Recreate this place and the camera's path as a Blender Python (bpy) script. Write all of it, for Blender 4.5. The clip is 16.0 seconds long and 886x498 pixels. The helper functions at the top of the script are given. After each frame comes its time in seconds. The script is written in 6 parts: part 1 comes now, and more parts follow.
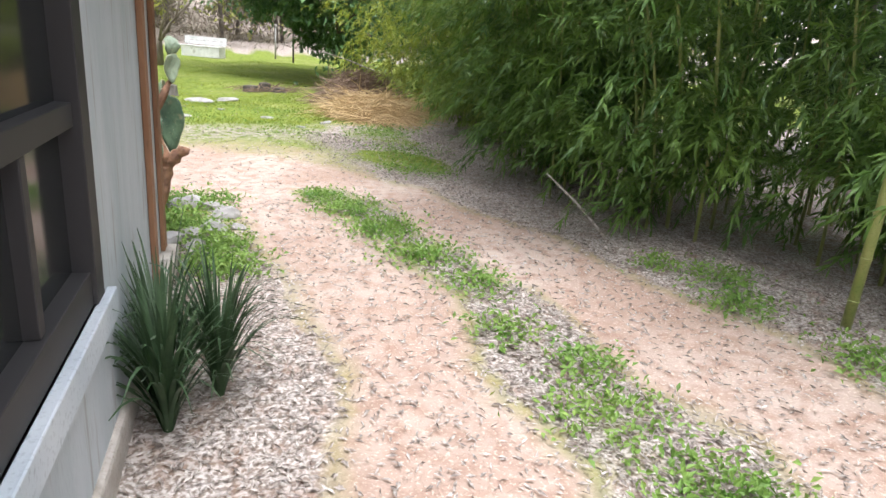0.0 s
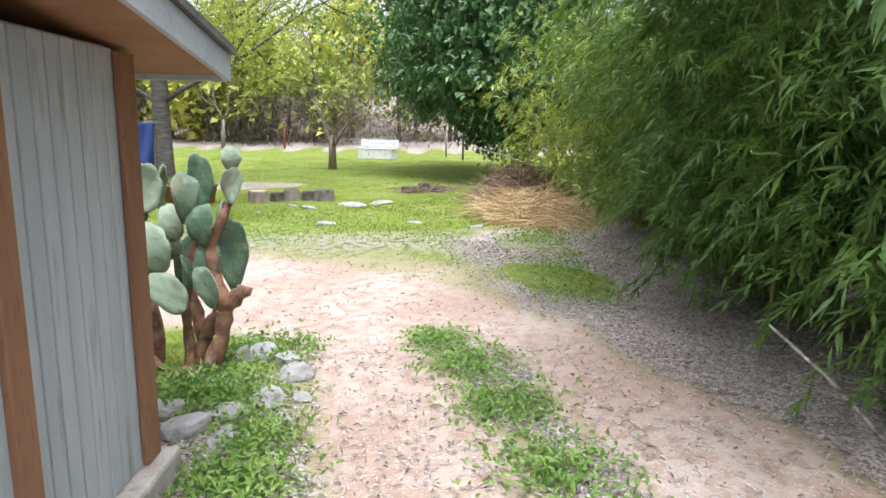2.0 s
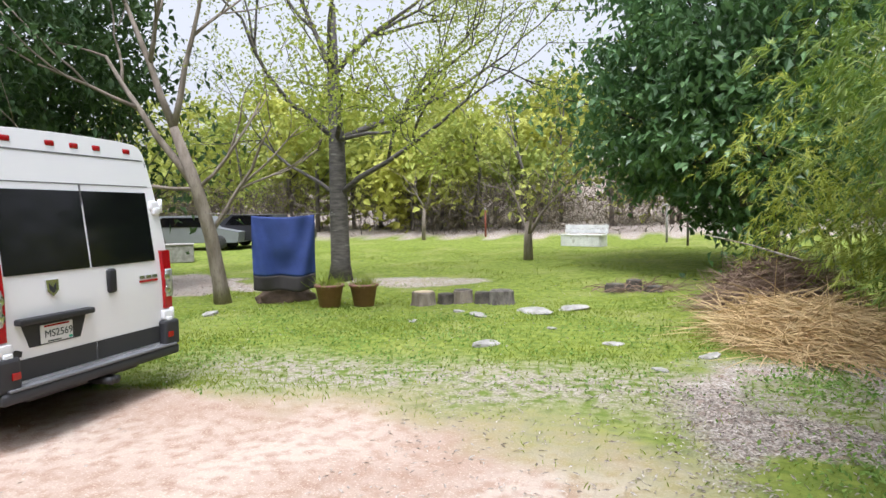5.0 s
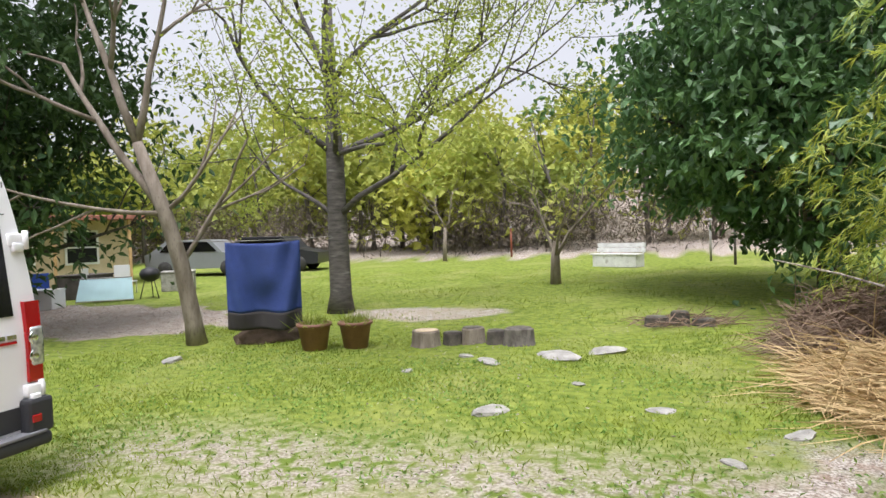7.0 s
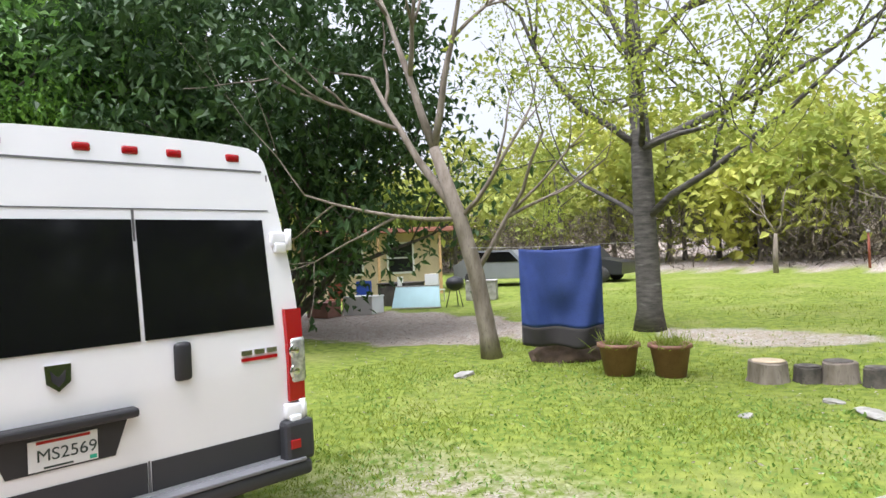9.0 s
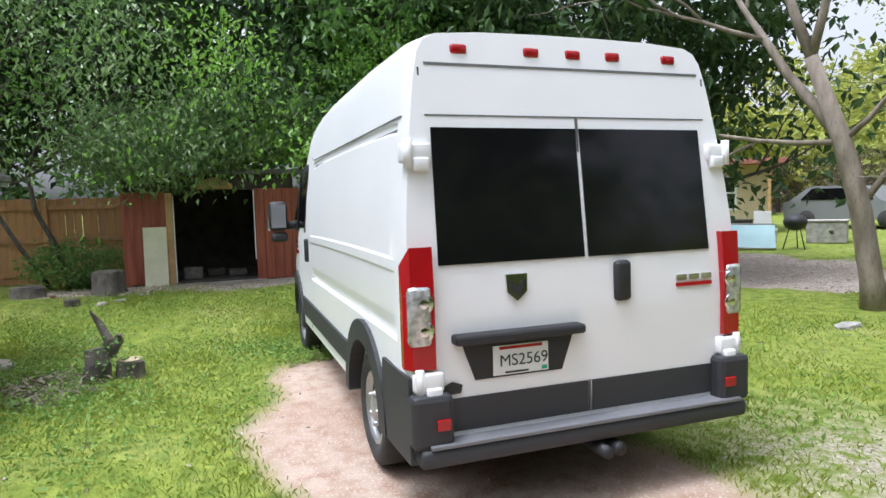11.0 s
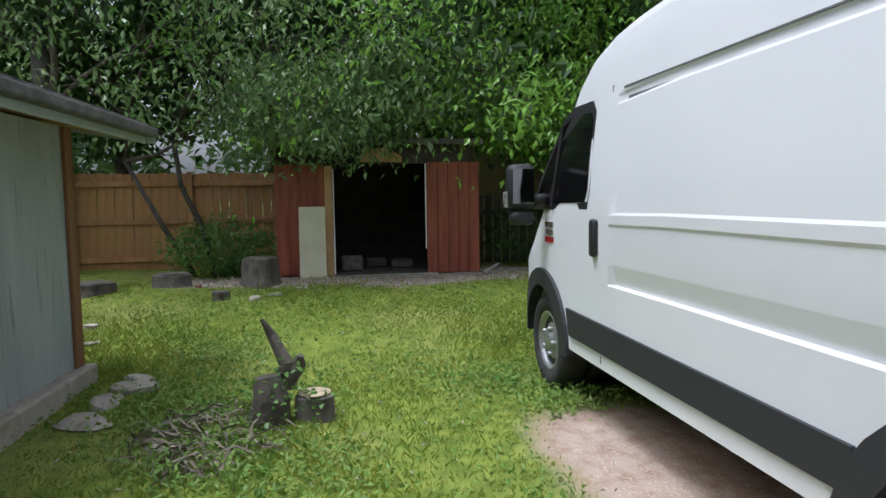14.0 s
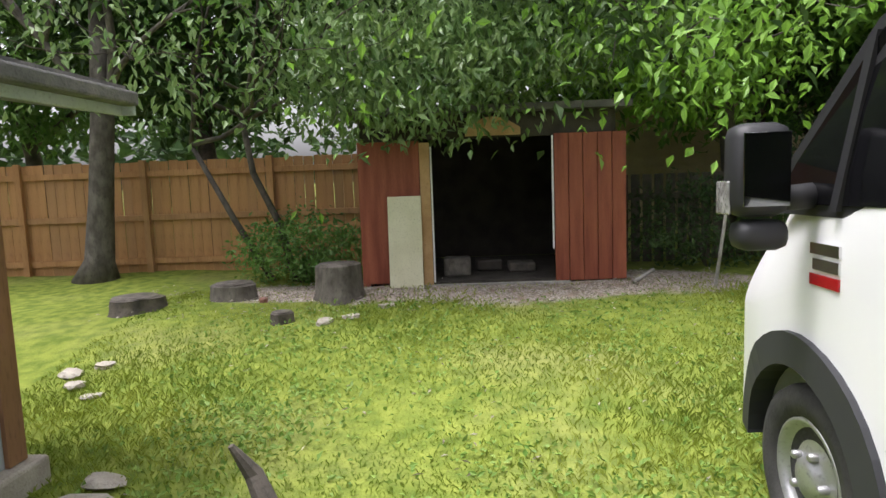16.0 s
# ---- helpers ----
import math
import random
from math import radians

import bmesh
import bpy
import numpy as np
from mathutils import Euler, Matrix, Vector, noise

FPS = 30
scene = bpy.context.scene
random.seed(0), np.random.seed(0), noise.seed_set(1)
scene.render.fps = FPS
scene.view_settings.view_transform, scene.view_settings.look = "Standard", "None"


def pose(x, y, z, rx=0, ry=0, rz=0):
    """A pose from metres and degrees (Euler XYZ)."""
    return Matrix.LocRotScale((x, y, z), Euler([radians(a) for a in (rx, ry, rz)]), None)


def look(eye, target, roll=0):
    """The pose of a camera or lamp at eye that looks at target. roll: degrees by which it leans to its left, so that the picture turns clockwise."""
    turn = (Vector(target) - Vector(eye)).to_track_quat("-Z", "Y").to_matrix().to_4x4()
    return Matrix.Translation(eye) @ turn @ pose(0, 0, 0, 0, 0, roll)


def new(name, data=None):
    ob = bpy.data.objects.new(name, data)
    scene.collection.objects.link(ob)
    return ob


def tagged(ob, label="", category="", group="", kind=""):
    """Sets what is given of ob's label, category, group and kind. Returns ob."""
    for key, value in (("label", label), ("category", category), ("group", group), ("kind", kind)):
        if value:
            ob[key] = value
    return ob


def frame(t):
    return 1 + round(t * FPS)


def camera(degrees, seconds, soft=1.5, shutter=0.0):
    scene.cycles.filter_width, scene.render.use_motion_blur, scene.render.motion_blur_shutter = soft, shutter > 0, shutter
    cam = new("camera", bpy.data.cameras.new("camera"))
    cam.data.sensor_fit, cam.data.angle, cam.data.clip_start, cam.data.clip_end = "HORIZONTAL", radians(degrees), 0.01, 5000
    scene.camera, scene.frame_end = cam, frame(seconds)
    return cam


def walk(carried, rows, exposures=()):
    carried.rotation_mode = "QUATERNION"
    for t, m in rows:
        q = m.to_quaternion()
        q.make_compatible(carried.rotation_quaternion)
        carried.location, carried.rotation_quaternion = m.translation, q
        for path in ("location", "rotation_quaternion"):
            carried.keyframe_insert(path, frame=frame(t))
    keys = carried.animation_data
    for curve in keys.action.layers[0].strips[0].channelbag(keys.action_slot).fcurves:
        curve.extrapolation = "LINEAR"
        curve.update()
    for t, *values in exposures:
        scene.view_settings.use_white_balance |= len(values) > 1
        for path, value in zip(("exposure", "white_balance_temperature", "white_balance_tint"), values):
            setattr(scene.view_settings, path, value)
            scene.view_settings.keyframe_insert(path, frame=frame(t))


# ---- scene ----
cam = camera(69.6, 16.0)
PATH = [
    (0, (3.299, -9.765, 1.738), (3.972, -7.984, 1.125), 4.8),
    (0.5, (3.537, -9.408, 1.686), (4.126, -7.578, 1.134), 2.2),
    (1, (3.864, -8.932, 1.734), (4.403, -7.088, 1.18), 3.6),
    (1.5, (4.021, -8.418, 1.779), (4.473, -6.53, 1.297), 3.0),
    (2, (4.135, -7.903, 1.752), (4.267, -5.942, 1.378), 1.0),
    (2.5, (4.2, -7.327, 1.728), (4.18, -5.353, 1.391), -0.3),
    (3, (4.282, -6.748, 1.757), (4.275, -4.776, 1.401), -1.3),
    (3.5, (4.333, -6.229, 1.765), (4.064, -4.267, 1.435), -2.6),
    (4, (4.33, -5.689, 1.787), (4.217, -3.713, 1.477), -1.9),
    (4.5, (4.526, -5.099, 1.73), (4.13, -3.144, 1.582), -0.3),
    (4.7, (4.52, -4.88, 1.738), (4.005, -2.95, 1.608), -0.6),
    (6.8, (4.335, -2.765, 1.791), (3.746, -0.854, 1.736), -1.9),
    (7, (4.393, -2.551, 1.83), (3.757, -0.656, 1.773), -2.0),
    (7.5, (4.257, -2.083, 1.803), (3.657, -0.175, 1.81), -0.8),
    (8, (4.084, -1.591, 1.803), (3.398, 0.286, 1.868), -0.6),
    (8.5, (3.827, -1.269, 1.753), (2.767, 0.426, 1.803), -0.5),
    (9, (3.649, -1.285, 1.724), (2.229, 0.124, 1.742), -2.6),
    (9.5, (3.532, -1.367, 1.714), (1.879, -0.241, 1.661), -2.5),
    (10, (3.47, -1.498, 1.703), (1.633, -0.717, 1.584), -3.5),
    (10.2, (3.391, -1.544, 1.714), (1.511, -0.89, 1.522), -2.5),
    (12.3, (1.767, -2.328, 1.448), (-0.107, -1.633, 1.387), -0.4),
    (12.5, (1.583, -2.373, 1.463), (-0.31, -1.731, 1.396), 1.4),
    (13, (1.152, -2.52, 1.464), (-0.695, -1.765, 1.32), -1.0),
    (13.5, (0.704, -2.557, 1.449), (-1.213, -1.998, 1.331), -1.1),
    (14, (0.203, -2.567, 1.46), (-1.762, -2.228, 1.3), -0.8),
    (14.5, (-0.35, -2.583, 1.477), (-2.312, -2.286, 1.224), -0.8),
    (15, (-0.906, -2.527, 1.476), (-2.894, -2.593, 1.262), -2.7),
    (15.5, (-1.49, -2.403, 1.474), (-3.475, -2.406, 1.229), -1.4),
    (16, (-2.069, -2.256, 1.549), (-4.056, -2.307, 1.327), -2.1),
]
ROWS = [(t, look(e, g, r)) for t, e, g, r in PATH]
walk(cam, ROWS, exposures=[(0.0, 0.58, 6000, 15), (3.0, 0.58, 5750, 14), (4.0, 0.42, 5800, 14), (4.5, 0.32, 5850, 14), (7.5, 0.2, 6200, 15), (9.0, 0.48, 5950, 15), (10.2, 0.42, 5800, 14), (12.3, 0.0, 5750, 13), (13.5, -0.25, 5650, 13), (15.0, 0.02, 6000, 14), (16.0, 0.5, 6300, 16)])

# ---- sky and sun ----
sun_elev, sun_az = radians(72), radians(172)   # azimuth from +y towards +x
world = bpy.data.worlds.new("sky")
scene.world = world
world.use_nodes = True
wn = world.node_tree
sky = wn.nodes.new("ShaderNodeTexSky")
sky.sky_type = "NISHITA"
sky.sun_disc = False
sky.sun_elevation, sky.sun_rotation = sun_elev, sun_az
sky.air_density, sky.dust_density, sky.ozone_density = 1.0, 6.0, 0.6
haze = wn.nodes.new("ShaderNodeHueSaturation")   # thin bright cloud
haze.inputs["Saturation"].default_value, haze.inputs["Value"].default_value = 0.12, 1.6
wn.links.new(sky.outputs[0], haze.inputs["Color"])
wn.links.new(haze.outputs[0], wn.nodes["Background"].inputs[0])
wn.nodes["Background"].inputs[1].default_value = 0.15
sun = new("sun", bpy.data.lights.new("sun", "SUN"))
sun.data.energy, sun.data.angle, sun.data.color = 1.6, radians(14), (1.0, 0.97, 0.93)
sun_dir = Vector((math.sin(sun_az) * math.cos(sun_elev), math.cos(sun_az) * math.cos(sun_elev), math.sin(sun_elev)))
sun.matrix_world = look(sun_dir * 50, (0, 0, 0))


# ---- materials ----
def material(name, c1, c2, scale=6.0, rough=0.7, bump=0.2, metal=0.0, fine=60.0, stretch=(1, 1, 1), dirt=None, spec=0.5, sheer=0.0, speck=1.0, vary=None):
    """Two noises mix two colours; a third gives fine relief. dirt: (colour, scale, amount) of stains; vary: (colour, amount) differs from object to object."""
    m = bpy.data.materials.new(name)
    m.use_nodes = True
    nt = m.node_tree
    N, L = nt.nodes, nt.links.new
    b = N["Principled BSDF"]
    tc, mp = N.new("ShaderNodeTexCoord"), N.new("ShaderNodeMapping")
    mp.inputs["Scale"].default_value = stretch
    L(tc.outputs["Object"], mp.inputs[0])

    def noise_at(s, detail=4.0):
        n = N.new("ShaderNodeTexNoise")
        n.inputs["Scale"].default_value, n.inputs["Detail"].default_value = s, detail
        L(mp.outputs[0], n.inputs["Vector"])
        return n.outputs["Fac"]

    def ramp(fac, lo, hi):
        r = N.new("ShaderNodeMapRange")
        r.inputs[1].default_value, r.inputs[2].default_value = lo, hi
        L(fac, r.inputs[0])
        return r.outputs[0]

    def mix(fac, a, c):
        x = N.new("ShaderNodeMix")
        x.data_type = "RGBA"
        L(fac, x.inputs[0])
        for s, v in ((x.inputs[6], a), (x.inputs[7], c)):
            if isinstance(v, tuple):
                s.default_value = (*v, 1)
            else:
                L(v, s)
        return x.outputs[2]

    col = mix(ramp(noise_at(scale), 0.32, 0.68), c1, c2)
    f = noise_at(fine, 3.0)
    if speck:
        col = mix(ramp(f, 0.55, 0.55 + 0.35 / speck), col, tuple(v * 0.55 for v in c1))
    if dirt:
        col = mix(ramp(noise_at(dirt[1], 6.0), 1 - dirt[2], 1.15 - dirt[2]), col, dirt[0])
    if vary:
        info = N.new("ShaderNodeObjectInfo")
        r = N.new("ShaderNodeMapRange")
        r.inputs[1].default_value, r.inputs[2].default_value, r.inputs[4].default_value = 0.45, 1.0, vary[1]
        L(info.outputs["Random"], r.inputs[0])
        col = mix(r.outputs[0], col, vary[0])
    L(col, b.inputs["Base Color"])
    b.inputs["Roughness"].default_value, b.inputs["Metallic"].default_value = rough, metal
    b.inputs["Specular IOR Level"].default_value = spec
    if bump:
        bp = N.new("ShaderNodeBump")
        bp.inputs["Strength"].default_value, bp.inputs["Distance"].default_value = bump, 0.01
        L(f, bp.inputs["Height"])
        L(bp.outputs[0], b.inputs["Normal"])
    if sheer:
        tr, ms = N.new("ShaderNodeBsdfTranslucent"), N.new("ShaderNodeMixShader")
        L(col, tr.inputs[0])
        ms.inputs[0].default_value = sheer
        L(b.outputs[0], ms.inputs[1])
        L(tr.outputs[0], ms.inputs[2])
        L(ms.outputs[0], N["Material Output"].inputs[0])
    return m


def plain(name, c, rough=0.4, metal=0.0, var=0.08, spec=0.5):
    return material(name, c, tuple(v * (1 - var) for v in c), 3.0, rough, 0.0, metal, 120.0, spec=spec, speck=0)


M_bark = material("bark", (0.075, 0.065, 0.055), (0.18, 0.16, 0.14), 9, 0.9, 0.9, fine=30, stretch=(1, 1, 0.6))
M_bark_ringed = material("bark_ringed", (0.055, 0.05, 0.045), (0.14, 0.125, 0.11), 6, 0.9, 0.9, fine=26, stretch=(0.7, 0.7, 3.0), dirt=((0.27, 0.26, 0.24), 3, 0.36))
M_bark_pale = material("bark_pale", (0.15, 0.12, 0.09), (0.29, 0.245, 0.20), 7, 0.9, 0.6, fine=40, stretch=(1, 1, 0.3))
M_bark_dark = material("bark_dark", (0.05, 0.045, 0.04), (0.13, 0.11, 0.09), 7, 0.9, 0.6, fine=40)
M_leaf_dark = material("leaf_dark", (0.03, 0.072, 0.023), (0.085, 0.145, 0.045), 1.6, 0.5, 0, fine=9, sheer=0.25, spec=0.3)
M_leaf_evergreen = material("leaf_evergreen", (0.055, 0.13, 0.045), (0.16, 0.28, 0.10), 1.6, 0.36, 0, fine=9, sheer=0.3)
M_leaf_glossy = material("leaf_glossy", (0.10, 0.20, 0.055), (0.26, 0.37, 0.14), 3.0, 0.3, 0, fine=9, sheer=0.3)
M_leaf_mid = material("leaf_mid", (0.08, 0.19, 0.035), (0.18, 0.33, 0.07), 1.6, 0.42, 0, fine=9, sheer=0.35)
M_leaf_bright = material("leaf_bright", (0.16, 0.34, 0.04), (0.26, 0.46, 0.07), 2, 0.42, 0, fine=9, sheer=0.4)
M_leaf_yellow = material("leaf_yellow", (0.28, 0.36, 0.05), (0.42, 0.46, 0.08), 2, 0.5, 0, fine=7, sheer=0.45)
M_bamboo_leaf = material("bamboo_leaf", (0.055, 0.13, 0.022), (0.20, 0.32, 0.06), 1.6, 0.45, 0, fine=14, sheer=0.4)
# lit copy of the bamboo leaf: sunlight on the far clumps put into colour
M_bamboo_sunlit = material("bamboo_leaf_sunlit", (0.10, 0.20, 0.03), (0.30, 0.38, 0.07), 1.4, 0.45, 0, fine=14, sheer=0.4)
M_bamboo_yellow = material("bamboo_leaf_yellow", (0.28, 0.36, 0.05), (0.45, 0.48, 0.08), 3, 0.5, 0, fine=12, sheer=0.4)
M_culm = material("bamboo_culm", (0.20, 0.26, 0.06), (0.34, 0.34, 0.12), 4, 0.45, 0.1)
M_grass = material("grass", (0.17, 0.25, 0.026), (0.36, 0.41, 0.06), 0.9, 0.6, 0, fine=10, sheer=0.45)
M_weed = material("weed", (0.13, 0.26, 0.04), (0.28, 0.40, 0.09), 5, 0.55, 0, fine=14, sheer=0.35)
M_litter = material("dead_leaves", (0.15, 0.11, 0.085), (0.62, 0.57, 0.51), 24, 0.85, 0, fine=25, sheer=0.15)
M_straw = material("straw", (0.48, 0.33, 0.15), (0.66, 0.50, 0.27), 6, 0.8, 0, fine=30)
M_brush = material("brush", (0.16, 0.10, 0.07), (0.28, 0.20, 0.14), 6, 0.9, 0, fine=30)
M_siding = material("painted_siding", (0.36, 0.40, 0.41), (0.46, 0.49, 0.50), 2.5, 0.75, 0.2, fine=50, stretch=(3, 3, 0.35), dirt=((0.27, 0.26, 0.23), 5, 0.42), speck=0.5)
M_trim = material("brown_trim", (0.20, 0.095, 0.045), (0.29, 0.15, 0.075), 5, 0.75, 0.3, stretch=(1, 1, 0.2))
M_soffit = material("soffit_wood", (0.30, 0.15, 0.07), (0.40, 0.22, 0.11), 4, 0.8, 0.2)
M_fascia = material("fascia_paint", (0.42, 0.47, 0.50), (0.52, 0.56, 0.58), 3, 0.6, 0.1)
M_shingle = material("roofing", (0.10, 0.10, 0.10), (0.20, 0.19, 0.18), 8, 0.9, 0.6)
M_concrete = material("concrete", (0.34, 0.30, 0.25), (0.50, 0.46, 0.40), 5, 0.9, 0.5, dirt=((0.18, 0.16, 0.13), 4, 0.42))
M_stone = material("stone", (0.24, 0.23, 0.21), (0.42, 0.40, 0.37), 8, 0.9, 0.6)
M_fence = material("fence_wood", (0.38, 0.19, 0.075), (0.54, 0.30, 0.13), 3, 0.8, 0.3, fine=30, stretch=(2, 2, 0.3), vary=((0.33, 0.20, 0.11), 0.45))
M_redwood = material("red_stained_wood", (0.20, 0.045, 0.022), (0.34, 0.10, 0.05), 4, 0.6, 0.3, stretch=(3, 3, 0.3))
M_raw_wood = material("raw_wood", (0.45, 0.27, 0.12), (0.58, 0.38, 0.19), 5, 0.8, 0.3)
# near-black: holds the shed's inner shade in its colour; also a dark table
M_dark_shaded_wood = material("dark_shaded_wood", (0.035, 0.03, 0.025), (0.07, 0.06, 0.05), 4, 0.9, 0.3)
M_cream = material("cream_panel", (0.62, 0.60, 0.42), (0.72, 0.70, 0.52), 3, 0.7, 0.1, dirt=((0.5, 0.46, 0.3), 6, 0.35))
M_white = material("white_paint", (0.80, 0.80, 0.80), (0.76, 0.765, 0.77), 1.2, 0.28, 0.0, dirt=((0.70, 0.68, 0.64), 2, 0.25), speck=0)
M_black_plastic = plain("black_plastic", (0.02, 0.02, 0.022), 0.55)
M_grey_plastic = plain("grey_plastic", (0.032, 0.033, 0.037), 0.6)
M_seam = plain("seam", (0.12, 0.12, 0.12), 0.8)
M_tint = plain("tinted_glass", (0.006, 0.006, 0.007), 0.08, spec=0.35)
M_red_lens = plain("red_lens", (0.36, 0.008, 0.01), 0.12)
M_clear_lens = material("clear_lens", (0.30, 0.30, 0.30), (0.72, 0.72, 0.70), 26, 0.12, 0.5, 0.6, fine=70, speck=0)
M_chrome = plain("chrome", (0.75, 0.75, 0.75), 0.15, 1.0)
M_steel = material("steel_wheel", (0.40, 0.40, 0.41), (0.52, 0.52, 0.52), 6, 0.4, 0.1, 0.7)
M_rubber = material("rubber", (0.025, 0.025, 0.025), (0.05, 0.048, 0.045), 8, 0.85, 0.3)
M_plate = plain("plate_white", (0.75, 0.76, 0.74), 0.4)
M_ink = plain("ink", (0.03, 0.05, 0.04), 0.5)
M_tarp = material("blue_tarp", (0.022, 0.045, 0.18), (0.035, 0.065, 0.25), 3, 0.7, 0.2)
M_soil = material("soil", (0.07, 0.045, 0.03), (0.12, 0.08, 0.055), 8, 0.95, 0.6)
M_pot = material("pot_plastic", (0.22, 0.10, 0.075), (0.31, 0.16, 0.115), 4, 0.6, 0.1)
M_cactus = material("cactus_pad", (0.045, 0.092, 0.05), (0.12, 0.19, 0.105), 9, 0.55, 0.8, fine=22, dirt=((0.30, 0.25, 0.14), 6, 0.38), vary=((0.40, 0.45, 0.31), 0.55))
M_cactus_rim = material("cactus_rim", (0.36, 0.32, 0.20), (0.5, 0.44, 0.31), 6, 0.7, 0)
M_cactus_stem = material("cactus_stem", (0.12, 0.06, 0.035), (0.33, 0.18, 0.10), 12, 0.85, 1.0, fine=35, dirt=((0.34, 0.31, 0.24), 8, 0.40))
M_yucca = material("strap_leaf", (0.03, 0.065, 0.025), (0.07, 0.12, 0.05), 6, 0.5, 0, sheer=0.15)
M_log_end = material("cut_wood", (0.55, 0.43, 0.28), (0.68, 0.56, 0.40), 10, 0.85, 0.3)
M_window = plain("window_glass", (0.02, 0.022, 0.022), 0.1)
M_screen = plain("dark_frame", (0.03, 0.028, 0.028), 0.6)
M_tan = material("tan_wall", (0.55, 0.45, 0.30), (0.64, 0.53, 0.37), 3, 0.85, 0.1)
M_roof_red = material("red_roof", (0.32, 0.12, 0.09), (0.42, 0.18, 0.13), 5, 0.8, 0.2)
M_teal = plain("pale_teal", (0.45, 0.66, 0.70), 0.6)
M_blue = plain("blue_cloth", (0.03, 0.08, 0.35), 0.7)
M_hill = material("hill_leaf", (0.52, 0.52, 0.10), (0.24, 0.31, 0.07), 0.16, 0.7, 0, fine=2, sheer=0.35)
M_hill_bare = material("bare_twigs", (0.09, 0.075, 0.055), (0.19, 0.155, 0.115), 1.0, 0.9, 0, fine=4)


# ---- mesh tools ----
def from_np(name, verts, quads, mat, smooth=False):
    me = bpy.data.meshes.new(name)
    v, q = np.asarray(verts, np.float32).reshape(-1, 3), np.asarray(quads, np.int32)
    k = q.shape[1]
    me.vertices.add(len(v))
    me.vertices.foreach_set("co", v.ravel())
    me.loops.add(q.size)
    me.loops.foreach_set("vertex_index", q.ravel())
    me.polygons.add(len(q))
    me.polygons.foreach_set("loop_start", np.arange(0, q.size, k, dtype=np.int32))
    me.polygons.foreach_set("use_smooth", np.full(len(q), smooth))
    me.update(calc_edges=True)
    me.validate()
    me.materials.append(mat)
    return new(name, me)


def bm_object(name, bm, mat, smooth=False, parent=None):
    bmesh.ops.recalc_face_normals(bm, faces=bm.faces)
    me = bpy.data.meshes.new(name)
    bm.to_mesh(me)
    bm.free()
    for m in (mat if isinstance(mat, (list, tuple)) else [mat]):
        me.materials.append(m)
    if smooth:
        me.polygons.foreach_set("use_smooth", np.full(len(me.polygons), True))
    ob = new(name, me)
    ob.parent = parent
    return ob


def add_box(bm, lo, hi, bevel=0.0, m=None):
    r = bmesh.ops.create_cube(bm, size=1.0)
    vs = r["verts"]
    for v in vs:
        v.co = Vector([lo[i] + (v.co[i] + 0.5) * (hi[i] - lo[i]) for i in range(3)])
    if bevel:
        es = list({e for v in vs for e in v.link_edges})
        g = bmesh.ops.bevel(bm, geom=es, offset=bevel, segments=2, affect="EDGES", profile=0.5)
        vs = list({v for f in g["faces"] for v in f.verts} | {v for v in vs if v.is_valid})
    if m is not None:
        bmesh.ops.transform(bm, matrix=m, verts=[v for v in vs if v.is_valid])
    return vs


def box(name, lo, hi, mat, bevel=0.006, parent=None, m=None):
    bm = bmesh.new()
    add_box(bm, lo, hi, bevel)
    if m is not None:
        bm.transform(m)
    return bm_object(name, bm, mat, parent=parent)


def add_plate(bm, pts, off):
    """A closed slab: outline pts, thickened by the vector off."""
    a = [bm.verts.new(p) for p in pts]
    b = [bm.verts.new(Vector(p) + Vector(off)) for p in pts]
    bm.faces.new(a)
    bm.faces.new(b[::-1])
    for i in range(len(a)):
        j = (i + 1) % len(a)
        bm.faces.new((a[i], b[i], b[j], a[j]))


def plate(name, pts, off, mat, parent=None):
    bm = bmesh.new()
    add_plate(bm, pts, off)
    return bm_object(name, bm, mat, parent=parent)


def add_tube(bm, pts, radii, seg=8, caps=True):
    rings = []
    for i, p in enumerate(pts):
        p = Vector(p)
        d = (Vector(pts[min(i + 1, len(pts) - 1)]) - Vector(pts[max(i - 1, 0)])).normalized()
        a = d.orthogonal().normalized() if not rings else (prev - d * prev.dot(d)).normalized()
        prev = a
        b = d.cross(a)
        rings.append([bm.verts.new(p + (a * math.cos(k * math.tau / seg) + b * math.sin(k * math.tau / seg)) * radii[i]) for k in range(seg)])
    for r, s in zip(rings, rings[1:]):
        for k in range(seg):
            bm.faces.new((r[k], r[(k + 1) % seg], s[(k + 1) % seg], s[k]))
    if caps:
        bm.faces.new(rings[0][::-1])
        bm.faces.new(rings[-1])


def tube(name, pts, radii, mat, seg=8, parent=None):
    bm = bmesh.new()
    add_tube(bm, pts, radii, seg)
    return bm_object(name, bm, mat, True, parent)


def add_lathe(bm, profile, seg=32, m=None):
    """profile: (radius, height) about z."""
    rings = [[bm.verts.new((r * math.cos(k * math.tau / seg), r * math.sin(k * math.tau / seg), h)) for k in range(seg)] for r, h in profile]
    for r, s in zip(rings, rings[1:]):
        for k in range(seg):
            bm.faces.new((r[k], r[(k + 1) % seg], s[(k + 1) % seg], s[k]))
    bm.faces.new(rings[0][::-1])
    bm.faces.new(rings[-1])
    if m is not None:
        bmesh.ops.transform(bm, matrix=m, verts=[v for r in rings for v in r])


def lathe(name, profile, mat, m=None, seg=32, parent=None, smooth=True):
    bm = bmesh.new()
    add_lathe(bm, profile, seg, m)
    return bm_object(name, bm, mat, smooth, parent)


